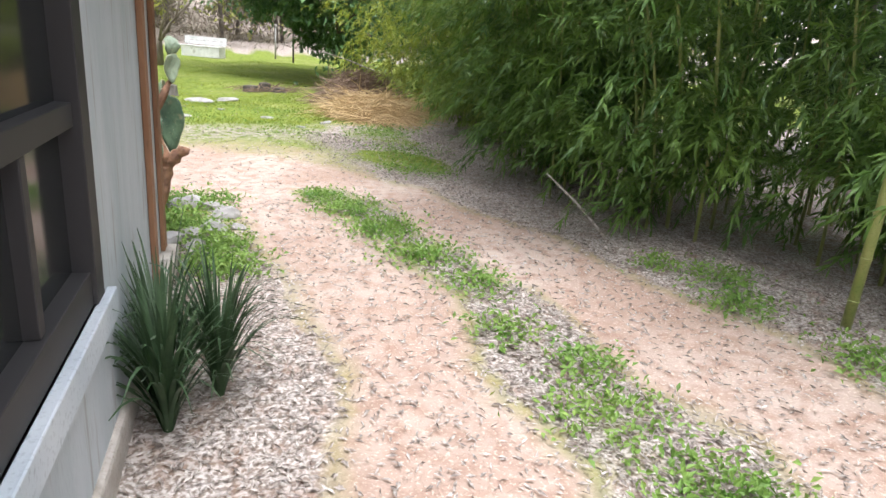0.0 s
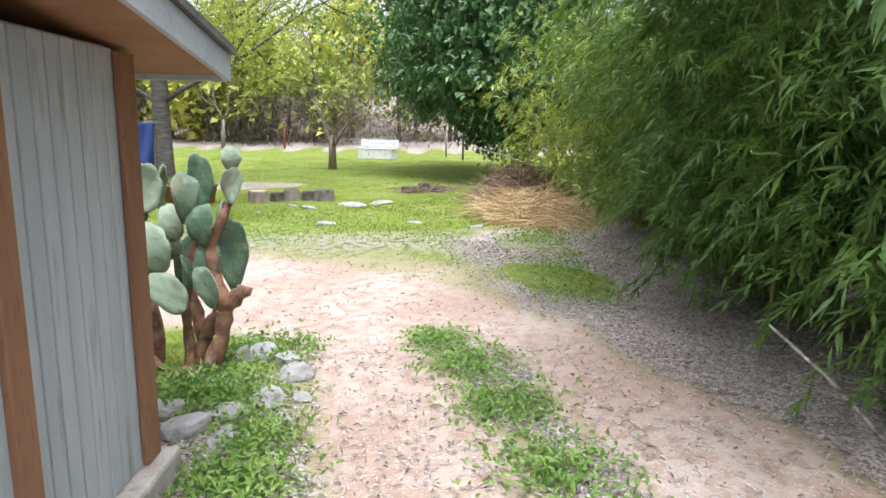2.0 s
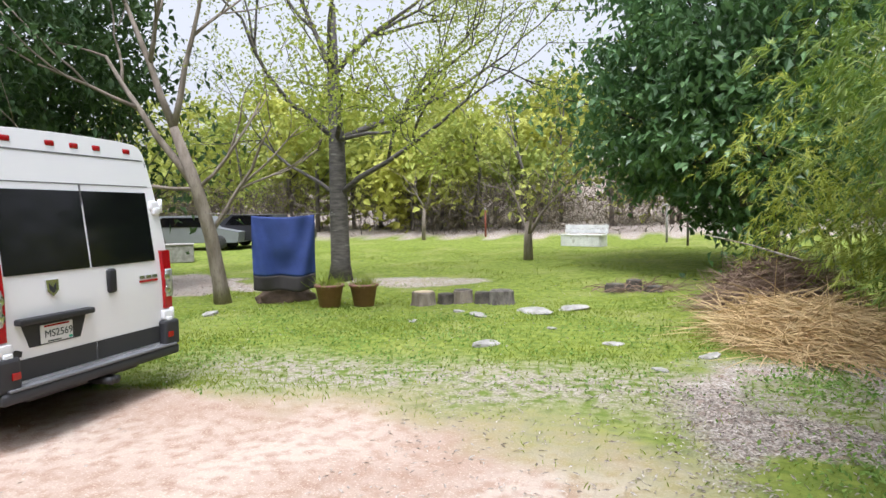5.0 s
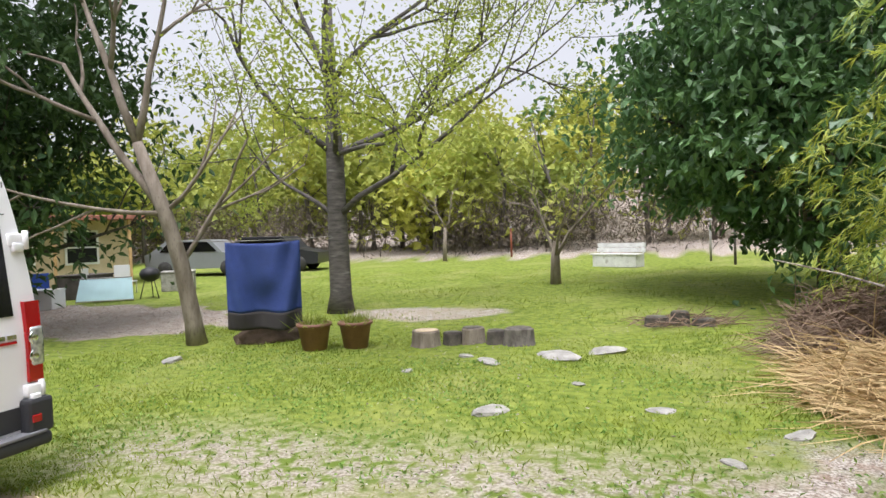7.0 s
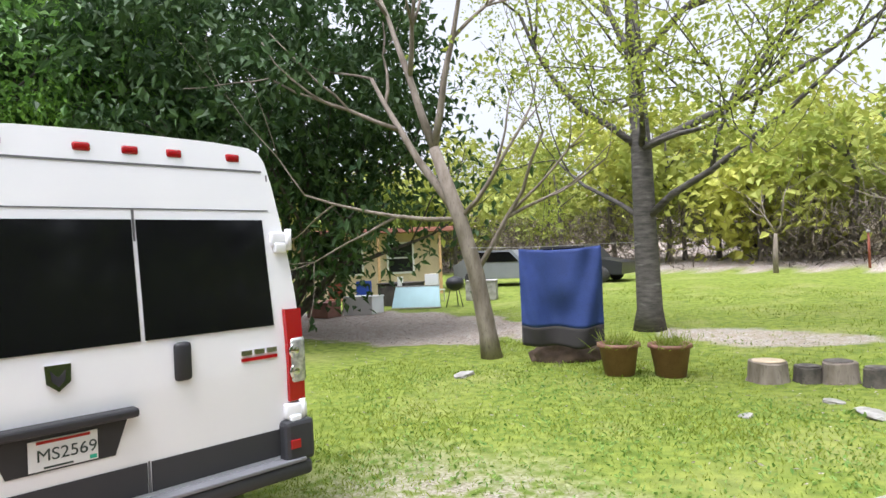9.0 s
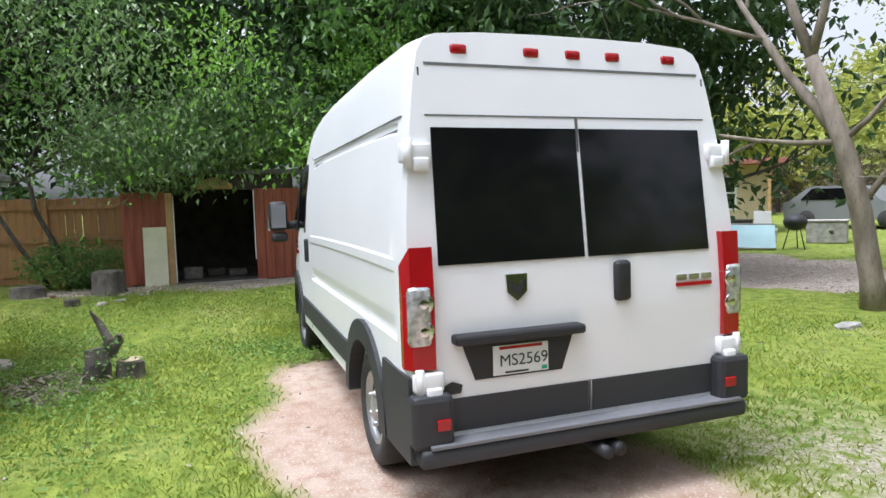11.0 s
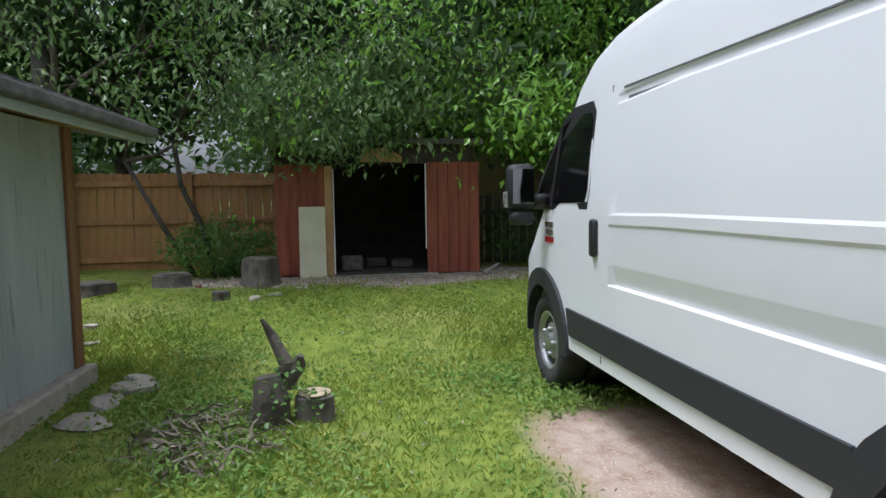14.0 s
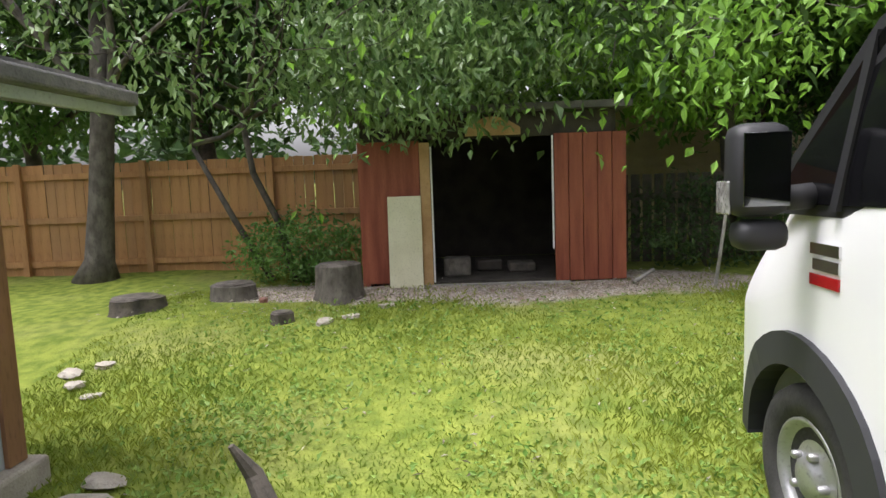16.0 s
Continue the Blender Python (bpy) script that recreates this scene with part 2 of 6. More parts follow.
def leaves(name, centres, length, width, mat, rng, down=0.3, parent=None, spread=1.0):
    """One mesh of many folded leaves, one at each centre; down: how far they hang."""
    c = np.asarray(centres, float)
    n = len(c)
    d = rng.normal(size=(n, 3)) * (spread, spread, 0.6)
    d[:, 2] -= down * 1.5
    d /= np.linalg.norm(d, axis=1)[:, None]
    s = np.cross(d, rng.normal(size=(n, 3)) * 0.5 + (0, 0, 1))
    s /= np.linalg.norm(s, axis=1)[:, None] + 1e-9
    u = np.cross(s, d)
    ln = (length * rng.uniform(0.6, 1.25, n))[:, None]
    wd = (width * rng.uniform(0.7, 1.2, n))[:, None]
    mid = c + d * ln * 0.45
    v = np.stack([c, mid + s * wd / 2 + u * wd * 0.18, c + d * ln - u * wd * 0.25, mid - s * wd / 2 + u * wd * 0.18], 1)
    q = np.arange(4 * n).reshape(-1, 4)
    ob = from_np(name, v.reshape(-1, 3), q, mat)
    ob.parent = parent
    return ob


def blob_points(rng, n, centre, radii, shell=0.5):
    """Points in an uneven ellipsoid, thicker towards its skin."""
    d = rng.normal(size=(n, 3))
    d /= np.linalg.norm(d, axis=1)[:, None]
    r = rng.uniform(shell ** 3, 1, n) ** (1 / 3)
    return np.asarray(centre) + d * r[:, None] * np.asarray(radii)


def clumps(rng, n, boxes, per, size):
    """Clumps of leaf places: n clumps spread in the given ellipsoids, per leaves in each."""
    out = []
    for centre, radii, share in boxes:
        k = max(1, int(n * share))
        cs = blob_points(rng, k, centre, radii, 0.35)
        p = rng.normal(size=(k, per, 3)) * np.array(size) + cs[:, None, :]
        out.append(p.reshape(-1, 3))
    return np.concatenate(out)


# ---- ground ----
def smooth_np(x, a, b):
    t = np.clip((np.asarray(x, float) - a) / (b - a), 0, 1)
    return t * t * (3 - 2 * t)


def gz(x, y):
    """Height of the ground."""
    x, y = np.asarray(x, float), np.asarray(y, float)
    z = 0.3 * smooth_np(-x, 5.0, 8.8) * (1 - smooth_np(y, 2, 8))
    z = z + 0.028 * np.clip(y - 8, 0, 16) + 0.10 * np.clip(y - 25, 0, 5)
    z = z + 0.22 * np.clip(y - 34, 0, 40)
    z = z + 0.015 * np.sin(x * 1.7 + y * 0.6) + 0.012 * np.sin(y * 2.3 - x * 0.9)
    z = z + 0.12 * smooth_np(x, 6.4, 8.0) * (1 - smooth_np(y, 6, 9))
    return z


DIRT = [(3.8, -14), (3.75, -7.5), (3.8, -6.6), (3.75, -5.3), (3.5, -3.9), (3.15, -2.9), (2.2, -2.4), (0.5, -2), (-0.7, -1.6), (-2, -1.65), (-3.9, -1.2), (-4, -0.6),
        (-2.5, 0.4), (0, 0.8), (0.5, 0.85), (2.4, 1.0), (3.5, 0.65), (4.6, -0.15), (5.4, -1.75), (5.9, -2.9), (6.3, -4.0), (6.45, -4.95), (6.75, -6.2), (6.95, -7.5), (7.0, -14)]
STRIP = [(4.72, -14), (4.72, -7.6), (4.95, -5.7), (4.75, -4.5), (4.25, -2.45), (4.7, -2.35), (5.25, -4.5), (5.58, -5.8), (5.68, -7.8), (5.7, -14)]


def inside(poly, x, y):
    """Signed distance to a closed outline, positive inside."""
    best = np.full(np.shape(x), 1e9)
    odd = np.zeros(np.shape(x), bool)
    for (ax, ay), (bx, by) in zip(poly, poly[1:] + poly[:1]):
        dx, dy = bx - ax, by - ay
        t = np.clip(((x - ax) * dx + (y - ay) * dy) / (dx * dx + dy * dy), 0, 1)
        best = np.minimum(best, np.hypot(x - ax - t * dx, y - ay - t * dy))
        cross = ((ay > y) != (by > y)) & (x < (bx - ax) * (y - ay) / (by - ay + 1e-12) + ax)
        odd ^= cross
    return np.where(odd, best, -best)


def wobble(x, y):
    return 0.5 * np.sin(x * 3.1 + 1.3 * np.sin(y * 2.2)) + 0.5 * np.sin(y * 3.7 + 1.7 * np.sin(x * 2.9)) + 0.4 * np.sin(x * 9 + y * 7.3) * np.sin(y * 8.1 - x * 5)


def cover(x, y):
    """Shares of dirt, litter and grass on the ground."""
    x, y = np.asarray(x, float), np.asarray(y, float)
    w = wobble(x, y)
    soft = 0.12 + 0.55 * smooth_np(y, -2.6, -0.2) * smooth_np(x, 0.0, 2.0)
    dirt = smooth_np((inside(DIRT, x, y) + (0.10 + 0.3 * (soft - 0.12)) * w) / soft, -1.0, 1.15)
    strip = smooth_np(inside(STRIP, x, y) + 0.12 * w, -0.1, 0.12)
    dirt = dirt * (1 - strip)
    side = smooth_np(x + 0.15 * w, 5.1, 5.5) * (1 - smooth_np(y + 0.5 * w, -2.6, -0.6)) + smooth_np(x + 0.25 * w, 6.5, 7.0) * (1 - smooth_np(y, 0.5, 2.5)) + smooth_np(x, 6.6, 7.2) * (1 - smooth_np(y, 3.5, 7))
    bed = (1 - smooth_np(x + 0.1 * w, 3.75, 4.0)) * (1 - smooth_np(y, -5.4, -2.4)) * smooth_np(x, 1.5, 2.0)
    under = smooth_np(-np.hypot((x + 9.3) / 5.4, (y - 8.6) / 2.7) + 0.12 * w, -1.05, -0.85)
    shed = smooth_np(-np.hypot((x + 9.2) / 0.9, (y + 2.0) / 3.5) + 0.15 * w, -1.1, -0.8) * 0.8
    bank = smooth_np(y + 0.6 * w, 24.5, 26.5)
    verge = 0.9 * smooth_np(np.sin(x * 1.9 + y) * np.sin(y * 1.4 - 0.6 * x) + 0.5 * w, -0.6, 0.4) * smooth_np(x, 4.6, 5.4) * smooth_np(y, -3.5, -2.0) * (1 - smooth_np(y, 2.5, 4.0))
    red = smooth_np(-np.hypot((x + 0.4) / 2.2, (y - 10.3) / 1.0) + 0.2 * w, -1.1, -0.7) * 0.7
    litter = np.clip(side + bed + under + shed + bank + red + verge + strip * (0.9 - 0.5 * smooth_np(y, -4.6, -2.8) + 0.25 * w), 0, 1) * (1 - dirt)
    thin = smooth_np(-np.abs(y - 1.8 - 0.25 * w), -1.5, 0.0) * smooth_np(x, -1.5, 0.5) * (1 - smooth_np(x, 6.5, 7.5))
    grass = np.clip(1 - dirt - litter, 0, 1)
    return dirt, litter, grass, thin


def build_ground():
    def axis(lo, hi, step):
        core = np.arange(lo, hi, step)
        far, s, p = [], step, hi
        while p < 900:
            far.append(p)
            s *= 1.16
            p += s
        near, s, p = [], step, lo
        while p > -900:
            s *= 1.16
            p -= s
            near.append(p)
        return np.concatenate([near[::-1], core, far])
    xs, ys = axis(-11.0, 9.0, 0.115), axis(-10.0, 10.0, 0.115)
    X, Y = np.meshgrid(xs, ys, indexing="ij")
    Z = np.minimum(gz(X, Y), 14) + 0.006 * wobble(X * 2.3, Y * 2.1)
    dirt, litter, grass, thin = cover(X, Y)
    ny = len(ys)
    i, j = np.meshgrid(np.arange(len(xs) - 1), np.arange(ny - 1), indexing="ij")
    a = (i * ny + j).ravel()
    m = bpy.data.materials.new("ground")
    ob = from_np("ground", np.stack([X, Y, Z], -1), np.stack([a, a + ny, a + ny + 1, a + 1], 1), m, True)
    at = ob.data.color_attributes.new("cover", "FLOAT_COLOR", "POINT")
    at.data.foreach_set("color", np.stack([dirt, litter, thin * (1 - dirt), np.ones_like(dirt)], -1).astype(np.float32).ravel())
    m.use_nodes = True
    nt = m.node_tree
    N, L = nt.nodes, nt.links.new
    b = N["Principled BSDF"]
    tc, ca, sep = N.new("ShaderNodeTexCoord"), N.new("ShaderNodeVertexColor"), N.new("ShaderNodeSeparateColor")
    ca.layer_name = "cover"
    L(ca.outputs[0], sep.inputs[0])

    def tex(s, d=5.0, kind="ShaderNodeTexNoise"):
        n = N.new(kind)
        n.inputs["Scale"].default_value = s
        if kind == "ShaderNodeTexNoise":
            n.inputs["Detail"].default_value = d
        L(tc.outputs["Object"], n.inputs["Vector"])
        return n.outputs[0]

    def rng(fac, lo, hi):
        r = N.new("ShaderNodeMapRange")
        r.inputs[1].default_value, r.inputs[2].default_value = lo, hi
        L(fac, r.inputs[0])
        return r.outputs[0]

    def mix(fac, a, c):
        x = N.new("ShaderNodeMix")
        x.data_type = "RGBA"
        L(fac, x.inputs[0])
        for s, v in ((x.inputs[6], a), (x.inputs[7], c)):
            if isinstance(v, tuple):
                s.default_value = (*v, 1)
            else:
                L(v, s)
        return x.outputs[2]

    def times(a, k):
        x = N.new("ShaderNodeMath")
        x.operation = "MULTIPLY"
        L(a, x.inputs[0])
        if isinstance(k, float):
            x.inputs[1].default_value = k
        else:
            L(k, x.inputs[1])
        return x.outputs[0]

    big, mid, fine = tex(0.7), tex(7.0), tex(55.0, 3.0)
    grass_c = mix(rng(mid, 0.35, 0.65), (0.11, 0.16, 0.024), (0.23, 0.275, 0.05))
    grass_c = mix(times(rng(big, 0.5, 0.75), 0.5), grass_c, (0.33, 0.31, 0.13))
    grass_c = mix(times(rng(fine, 0.60, 0.72), 0.5), grass_c, (0.06, 0.06, 0.025))
    gravel = mix(rng(tex(34.0, 2.0), 0.4, 0.62), (0.22, 0.19, 0.14), (0.40, 0.36, 0.31))
    grass_c = mix(times(sep.outputs[2], rng(mid, 0.38, 0.55)), grass_c, gravel)
    dirt_c = mix(rng(big, 0.35, 0.65), (0.36, 0.255, 0.195), (0.47, 0.385, 0.32))
    dirt_c = mix(times(rng(mid, 0.45, 0.66), 0.85), dirt_c, (0.31, 0.205, 0.15))
    dirt_c = mix(times(rng(fine, 0.56, 0.66), 0.7), dirt_c, (0.58, 0.47, 0.38))
    lit_c = mix(rng(tex(42.0, 2.0), 0.42, 0.6), (0.23, 0.19, 0.155), (0.55, 0.50, 0.45))
    lit_c = mix(times(rng(mid, 0.45, 0.7), 0.6), lit_c, (0.24, 0.15, 0.10))
    col = mix(rng(sep.outputs[1], 0.25, 0.75), grass_c, lit_c)
    col = mix(sep.outputs[0], col, dirt_c)
    L(col, b.inputs["Base Color"])
    b.inputs["Roughness"].default_value = 0.95
    b.inputs["Specular IOR Level"].default_value = 0.15
    bp = N.new("ShaderNodeBump")
    bp.inputs["Strength"].default_value, bp.inputs["Distance"].default_value = 0.5, 0.02
    L(fine, bp.inputs["Height"])
    L(bp.outputs[0], b.inputs["Normal"])
    return tagged(ob, "reddish dirt drive, lawn and leaf litter on uneven ground", "ground", kind="structure")


build_ground()


# ---- house ----
HOUSE = Matrix.Translation((2.94, -4.97, 0)) @ Matrix.Rotation(radians(-2.8), 4, "Z")   # local: x east, y north, corner at the origin
HL, HD, HZ = 8.13, 6.0, 2.02


def build_house():
    root = tagged(new("house"), "small grey-painted wooden house with brown corner boards", "house", kind="structure")
    root.matrix_world = HOUSE

    def part(name, lo, hi, mat, bevel=0.004):
        return box(name, lo, hi, mat, bevel, root)

    part("foundation", (-HL - 0.10, -HD, -0.3), (0.10, 0.10, 0.17), M_concrete, 0.02)
    part("wall_north", (-HL, -0.12, 0.172), (0.0, 0.0, HZ + 0.02), M_siding)
    part("wall_west", (-HL, -HD, 0.172), (-HL + 0.12, -0.122, HZ + 0.03), M_siding)
    part("wall_south", (-HL, -HD, -0.2), (0, -HD + 0.12, HZ + 0.9), M_siding)
    # the east wall: grooved siding near the corner, then a flush wall with a window opening
    part("wall_core", (-0.12, -0.98, 0.172), (-0.022, -0.122, HZ + 0.04), M_siding)
    bm = bmesh.new()
    n = 9
    for i in range(n):
        y0 = -0.96 + i * 0.865 / n
        add_box(bm, (-0.022, y0 + 0.007, 0.175), (0.0, y0 + 0.865 / n - 0.007, HZ + 0.03), 0.004)
    bm_object("siding", bm, M_siding, parent=root)
    w0, w1, s0, s1 = -2.28, -4.2, 0.74, 2.2
    part("wall_east", (-0.12, w0, -0.1), (0.07, -0.982, HZ + 0.17), M_siding)
    part("wall_under_window", (-0.12, w1, -0.1), (0.07, w0 - 0.002, s0), M_siding)
    part("wall_over_window", (-0.12, w1, s1), (0.07, w0 - 0.002, HZ + 0.38), M_siding)
    part("wall_east_end", (-0.12, -HD, -0.1), (0.07, w1 - 0.002, HZ + 0.7), M_siding)
    part("window_sill", (0.02, w1 - 0.08, s0 - 0.12), (0.105, w0 + 0.07, s0), M_fascia, 0.006)
    for nm, lo, hi in (("frame", (-0.05, w0 - 0.12, s0 + 0.002), (0.075, w0 - 0.004, s1)), ("frame", (-0.05, w1, s0 + 0.002), (0.075, w1 + 0.12, s1)),
                       ("frame", (-0.05, w1 + 0.122, s0 + 0.002), (0.06, w0 - 0.122, s0 + 0.13)), ("frame", (-0.05, w1 + 0.122, s1 - 0.1), (0.06, w0 - 0.122, s1)),
                       ("mullion", (-0.05, w1 + 0.122, 1.38), (0.05, w0 - 0.122, 1.46)), ("mullion", (-0.05, -2.95, s0 + 0.132), (0.045, -2.90, 1.378))):
        part(nm, lo, hi, M_screen)
    part("window_glass", (-0.01, w1 + 0.12, s0 + 0.13), (0.0, w0 - 0.12, s1 - 0.1), M_window, 0)
    # corner boards
    part("corner_board", (0.071, -1.08, -0.05), (0.10, -0.975, HZ + 0.16), M_trim)
    part("corner_board", (0.002, -0.11, 0.175), (0.03, 0.028, HZ + 0.02), M_trim)
    part("corner_board", (-0.11, 0.002, 0.175), (0.0, 0.03, HZ + 0.02), M_trim)
    part("corner_board", (-HL - 0.028, 0.002, 0.175), (-HL + 0.10, 0.03, HZ + 0.02), M_trim)
    part("corner_board", (-HL - 0.03, -0.11, 0.175), (-HL - 0.002, 0.0, HZ + 0.02), M_trim)
    # roof that rises to the south, with soffit, fascia and gutter
    eN, eE, eW, k = 0.40, 0.30, 0.50, 0.17
    y0, y1 = eN, -HD - 0.3
    zA, zB = HZ - 0.06, HZ - 0.06 + k * (y0 - y1)
    bm = bmesh.new()
    add_plate(bm, [(-HL - eW, y0, zA + 0.03), (eE, y0, zA + 0.03), (eE, y1, zB + 0.03), (-HL - eW, y1, zB + 0.03)], (0, 0, 0.03))
    bm_object("soffit", bm, M_soffit, parent=root)
    bm = bmesh.new()
    add_plate(bm, [(-HL - eW - 0.03, y0 + 0.05, zA + 0.13), (eE + 0.05, y0 + 0.05, zA + 0.13), (eE + 0.05, y1, zB + 0.145), (-HL - eW - 0.03, y1, zB + 0.145)], (0, 0, 0.035))
    bm_object("roofing", bm, M_shingle, parent=root)
    for nm, x in (("fascia", eE + 0.002), ("fascia", -HL - eW - 0.027)):
        bm = bmesh.new()
        add_plate(bm, [(x, y0 + 0.02, zA), (x, y0 + 0.02, zA + 0.128), (x, y1, zB + 0.14), (x, y1, zB)], (0.025, 0, 0))
        bm_object(nm, bm, M_fascia, parent=root)
    part("fascia", (-HL - eW, y0 + 0.002, zA), (eE, y0 + 0.027, zA + 0.126), M_fascia)
    part("gutter", (-HL - eW - 0.02, y0 + 0.03, zA + 0.05), (-HL + 5.5, y0 + 0.13, zA + 0.128), M_shingle, 0.015)
    part("gutter_end", (-HL - eW - 0.028, y0 + 0.03, zA - 0.0), (-HL - eW - 0.0, y0 + 0.10, zA + 0.06), M_fascia)


build_house()


# ---- van ----
def van_inset(z):
    t = max(0.0, z - 1.38) / 1.1
    d = 0.13 * t ** 1.4
    if 0.94 < z < 1.06:
        d += 0.03 * (1.06 - z) / 0.115
    if 1.985 < z < 2.03:
        d += 0.012
    if 1.292 < z < 1.35:
        d -= 0.008
    return d


def rear_shift(z):
    return -0.17 * (max(0.0, z - 1.05) / 1.4) ** 1.3


def interp(x, pts):
    for (a, u), (b, v) in zip(pts, pts[1:]):
        if a <= x <= b:
            return u + (v - u) * (x - a) / (b - a)
    return pts[0][1] if x < pts[0][0] else pts[-1][1]


WHEELS = (-0.98, -4.43)
HOLE = []
M_mirror = plain("mirror_glass", (0.25, 0.25, 0.26), 0.05, 1.0)
ROOF = [(-5.42, 0.95), (-5.36, 1.05), (-5.2, 1.16), (-4.82, 1.36), (-4.6, 1.62), (-4.25, 2.0), (-4.0, 2.27), (-3.8, 2.40), (-3.5, 2.48), (-3.2, 2.515), (-2.6, 2.545), (-1.2, 2.55), (-0.4, 2.53), (0.0, 2.50)]
LEVELS = [0.42, 0.5, 0.62, 0.75, 0.935, 0.945, 1.055, 1.065, 1.28, 1.295, 1.345, 1.36, 1.5, 1.7, 1.9, 1.975, 1.99, 2.025, 2.04, 2.15, 2.25]


def van_half(x):
    return interp(x, [(-5.42, 0.66), (-5.3, 0.80), (-5.1, 0.90), (-4.8, 0.97), (-4.3, 1.0), (-0.2, 1.0), (0.0, 0.985)])


def build_van():
    van = tagged(new("van"), "white high-roof cargo van with dark tinted rear windows parked on dirt", "van")
    xs = sorted(set([-5.42, -5.36, -5.25, -5.1] + [-5.0 + 0.06 * i for i in range(84)] + [-0.02, 0.0] + [w + d for w in WHEELS for d in (-0.44, 0.44)]))
    bm = bmesh.new()
    rings = []
    for x in xs:
        top, w = interp(x, ROOF), van_half(x)
        low = 0.40
        for c in WHEELS:
            if abs(x - c) < 0.44:
                low = max(low, 0.36 + math.sqrt(0.44 ** 2 - (x - c) ** 2))
        k = (top - 0.75) / (2.51 - 0.75)
        pts = []
        for z in LEVELS:
            zz = z if z <= 0.75 else 0.75 + (z - 0.75) * k
            zz = max(zz, low + 0.001 * z)
            cargo = -3.25 < x < -0.22
            ins = van_inset(z) if cargo else 0.13 * (max(0.0, z - 1.38) / 1.1) ** 1.4
            pts.append((w - ins, zz))
        e = w - 0.13 * 0.80
        for fy, fz in ((0.993, 0.895), (0.975, 0.935), (0.935, 0.968), (0.86, 0.986), (0.6, 0.996), (0.2, 1.0)):
            pts.append((e * fy, 0.75 + (top - 0.75) * fz))
        share = max(0.0, 1 + x / 0.45)
        ring = [bm.verts.new((x + rear_shift(z) * share, -y, z)) for y, z in pts] + [bm.verts.new((x + rear_shift(z) * share, y, z)) for y, z in pts[::-1]]
        rings.append(ring)
    n = len(rings[0])
    for r, s in zip(rings, rings[1:]):
        for k in range(n):
            bm.faces.new((r[k], r[(k + 1) % n], s[(k + 1) % n], s[k]))
    for r in (rings[0], rings[-1]):
        for k in range(n // 2 - 1):
            bm.faces.new((r[k], r[k + 1], r[n - 2 - k], r[n - 1 - k]))
    body = bm_object("body", bm, M_white, True, van)
    body.data.set_sharp_from_angle(angle=radians(14))

    def side(x, z):
        return van_half(x) - van_inset(z if z < 2.3 else 2.3)

    def side_plate(name, outline, mat, off=0.004, thick=0.012, sgn=-1):
        bm = bmesh.new()
        add_plate(bm, [(x, sgn * (side(x, z) + off), z) for x, z in outline], (0, -sgn * thick, 0))
        return bm_object(name, bm, mat, parent=van)

    def rear_plate(name, outline, mat, off=0.006, thick=0.02):
        bm = bmesh.new()
        add_plate(bm, [(rear_shift(z) + off, y, z) for y, z in outline], (-thick, 0, 0))
        return bm_object(name, bm, mat, parent=van)

    def rect(a, b, c, d):
        return [(a, c), (b, c), (b, d), (a, d)]

    for sgn in (-1, 1):
        side_plate("side_window", [(-4.66, 1.40), (-3.62, 1.42), (-3.58, 1.5), (-3.60, 1.95), (-3.66, 2.02), (-3.92, 2.02), (-4.08, 1.95), (-4.5, 1.56)], M_tint, 0.006, 0.03, sgn)
        side_plate("window_frame", [(-4.72, 1.36), (-3.58, 1.375), (-3.545, 1.48), (-3.565, 1.98), (-3.64, 2.055), (-3.94, 2.055), (-4.12, 1.985), (-4.55, 1.585)], M_black_plastic, 0.001, 0.03, sgn)
        side_plate("window_bar", [(-4.24, 1.39), (-4.20, 1.39), (-4.10, 1.95), (-4.14, 1.93)], M_black_plastic, 0.012, 0.02, sgn)
        side_plate("door_seam", [(-3.36, 0.45), (-3.348, 0.45), (-3.348, 2.1), (-3.36, 2.1)], M_seam, 0.002, 0.01, sgn)
        side_plate("side_seam", [(-3.2, 2.062), (-0.22, 2.062), (-0.22, 2.071), (-3.2, 2.071)], M_seam, 0.006, 0.01, sgn)
        side_plate("side_groove", [(-3.15, 1.99), (-0.26, 1.99), (-0.26, 2.012), (-3.15, 2.012)], M_seam, 0.003, 0.008, sgn)
        side_plate("side_molding", [(-3.84, 0.52), (-1.46, 0.52), (-1.46, 0.68), (-3.90, 0.70)], M_grey_plastic, 0.018, 0.03, sgn)
        # grey cladding behind the rear wheel and flares over both
        side_plate("rear_cladding", [(-0.52, 0.36), (0.0, 0.36), (0.0, 0.79), (-0.45, 0.80), (-0.50, 0.6)], M_grey_plastic, 0.02, 0.04, sgn)
        for c in WHEELS:
            bm = bmesh.new()
            a = [(math.cos(t) * r, math.sin(t) * r) for r in (0.43, 0.56) for t in [radians(-8 + 196 * i / 20) for i in range(21)]]
            for (off, th) in ((0.03, 0.05),):
                inner = [bm.verts.new((c + u, sgn * (van_half(c + u) + off), max(0.36, 0.36 + v))) for u, v in a[:21]]
                outer = [bm.verts.new((c + u, sgn * (van_half(c + u) + off - 0.004), max(0.36, 0.36 + v))) for u, v in a[21:]]
                inn2 = [bm.verts.new((v.co.x, v.co.y - sgn * 0.10, v.co.z)) for v in inner]
                out2 = [bm.verts.new((v.co.x, v.co.y - sgn * 0.05, v.co.z)) for v in outer]
                for i in range(20):
                    bm.faces.new((inner[i], inner[i + 1], outer[i + 1], outer[i]))
                    bm.faces.new((inner[i], inner[i + 1], inn2[i + 1], inn2[i]))
                    bm.faces.new((outer[i], outer[i + 1], out2[i + 1], out2[i]))
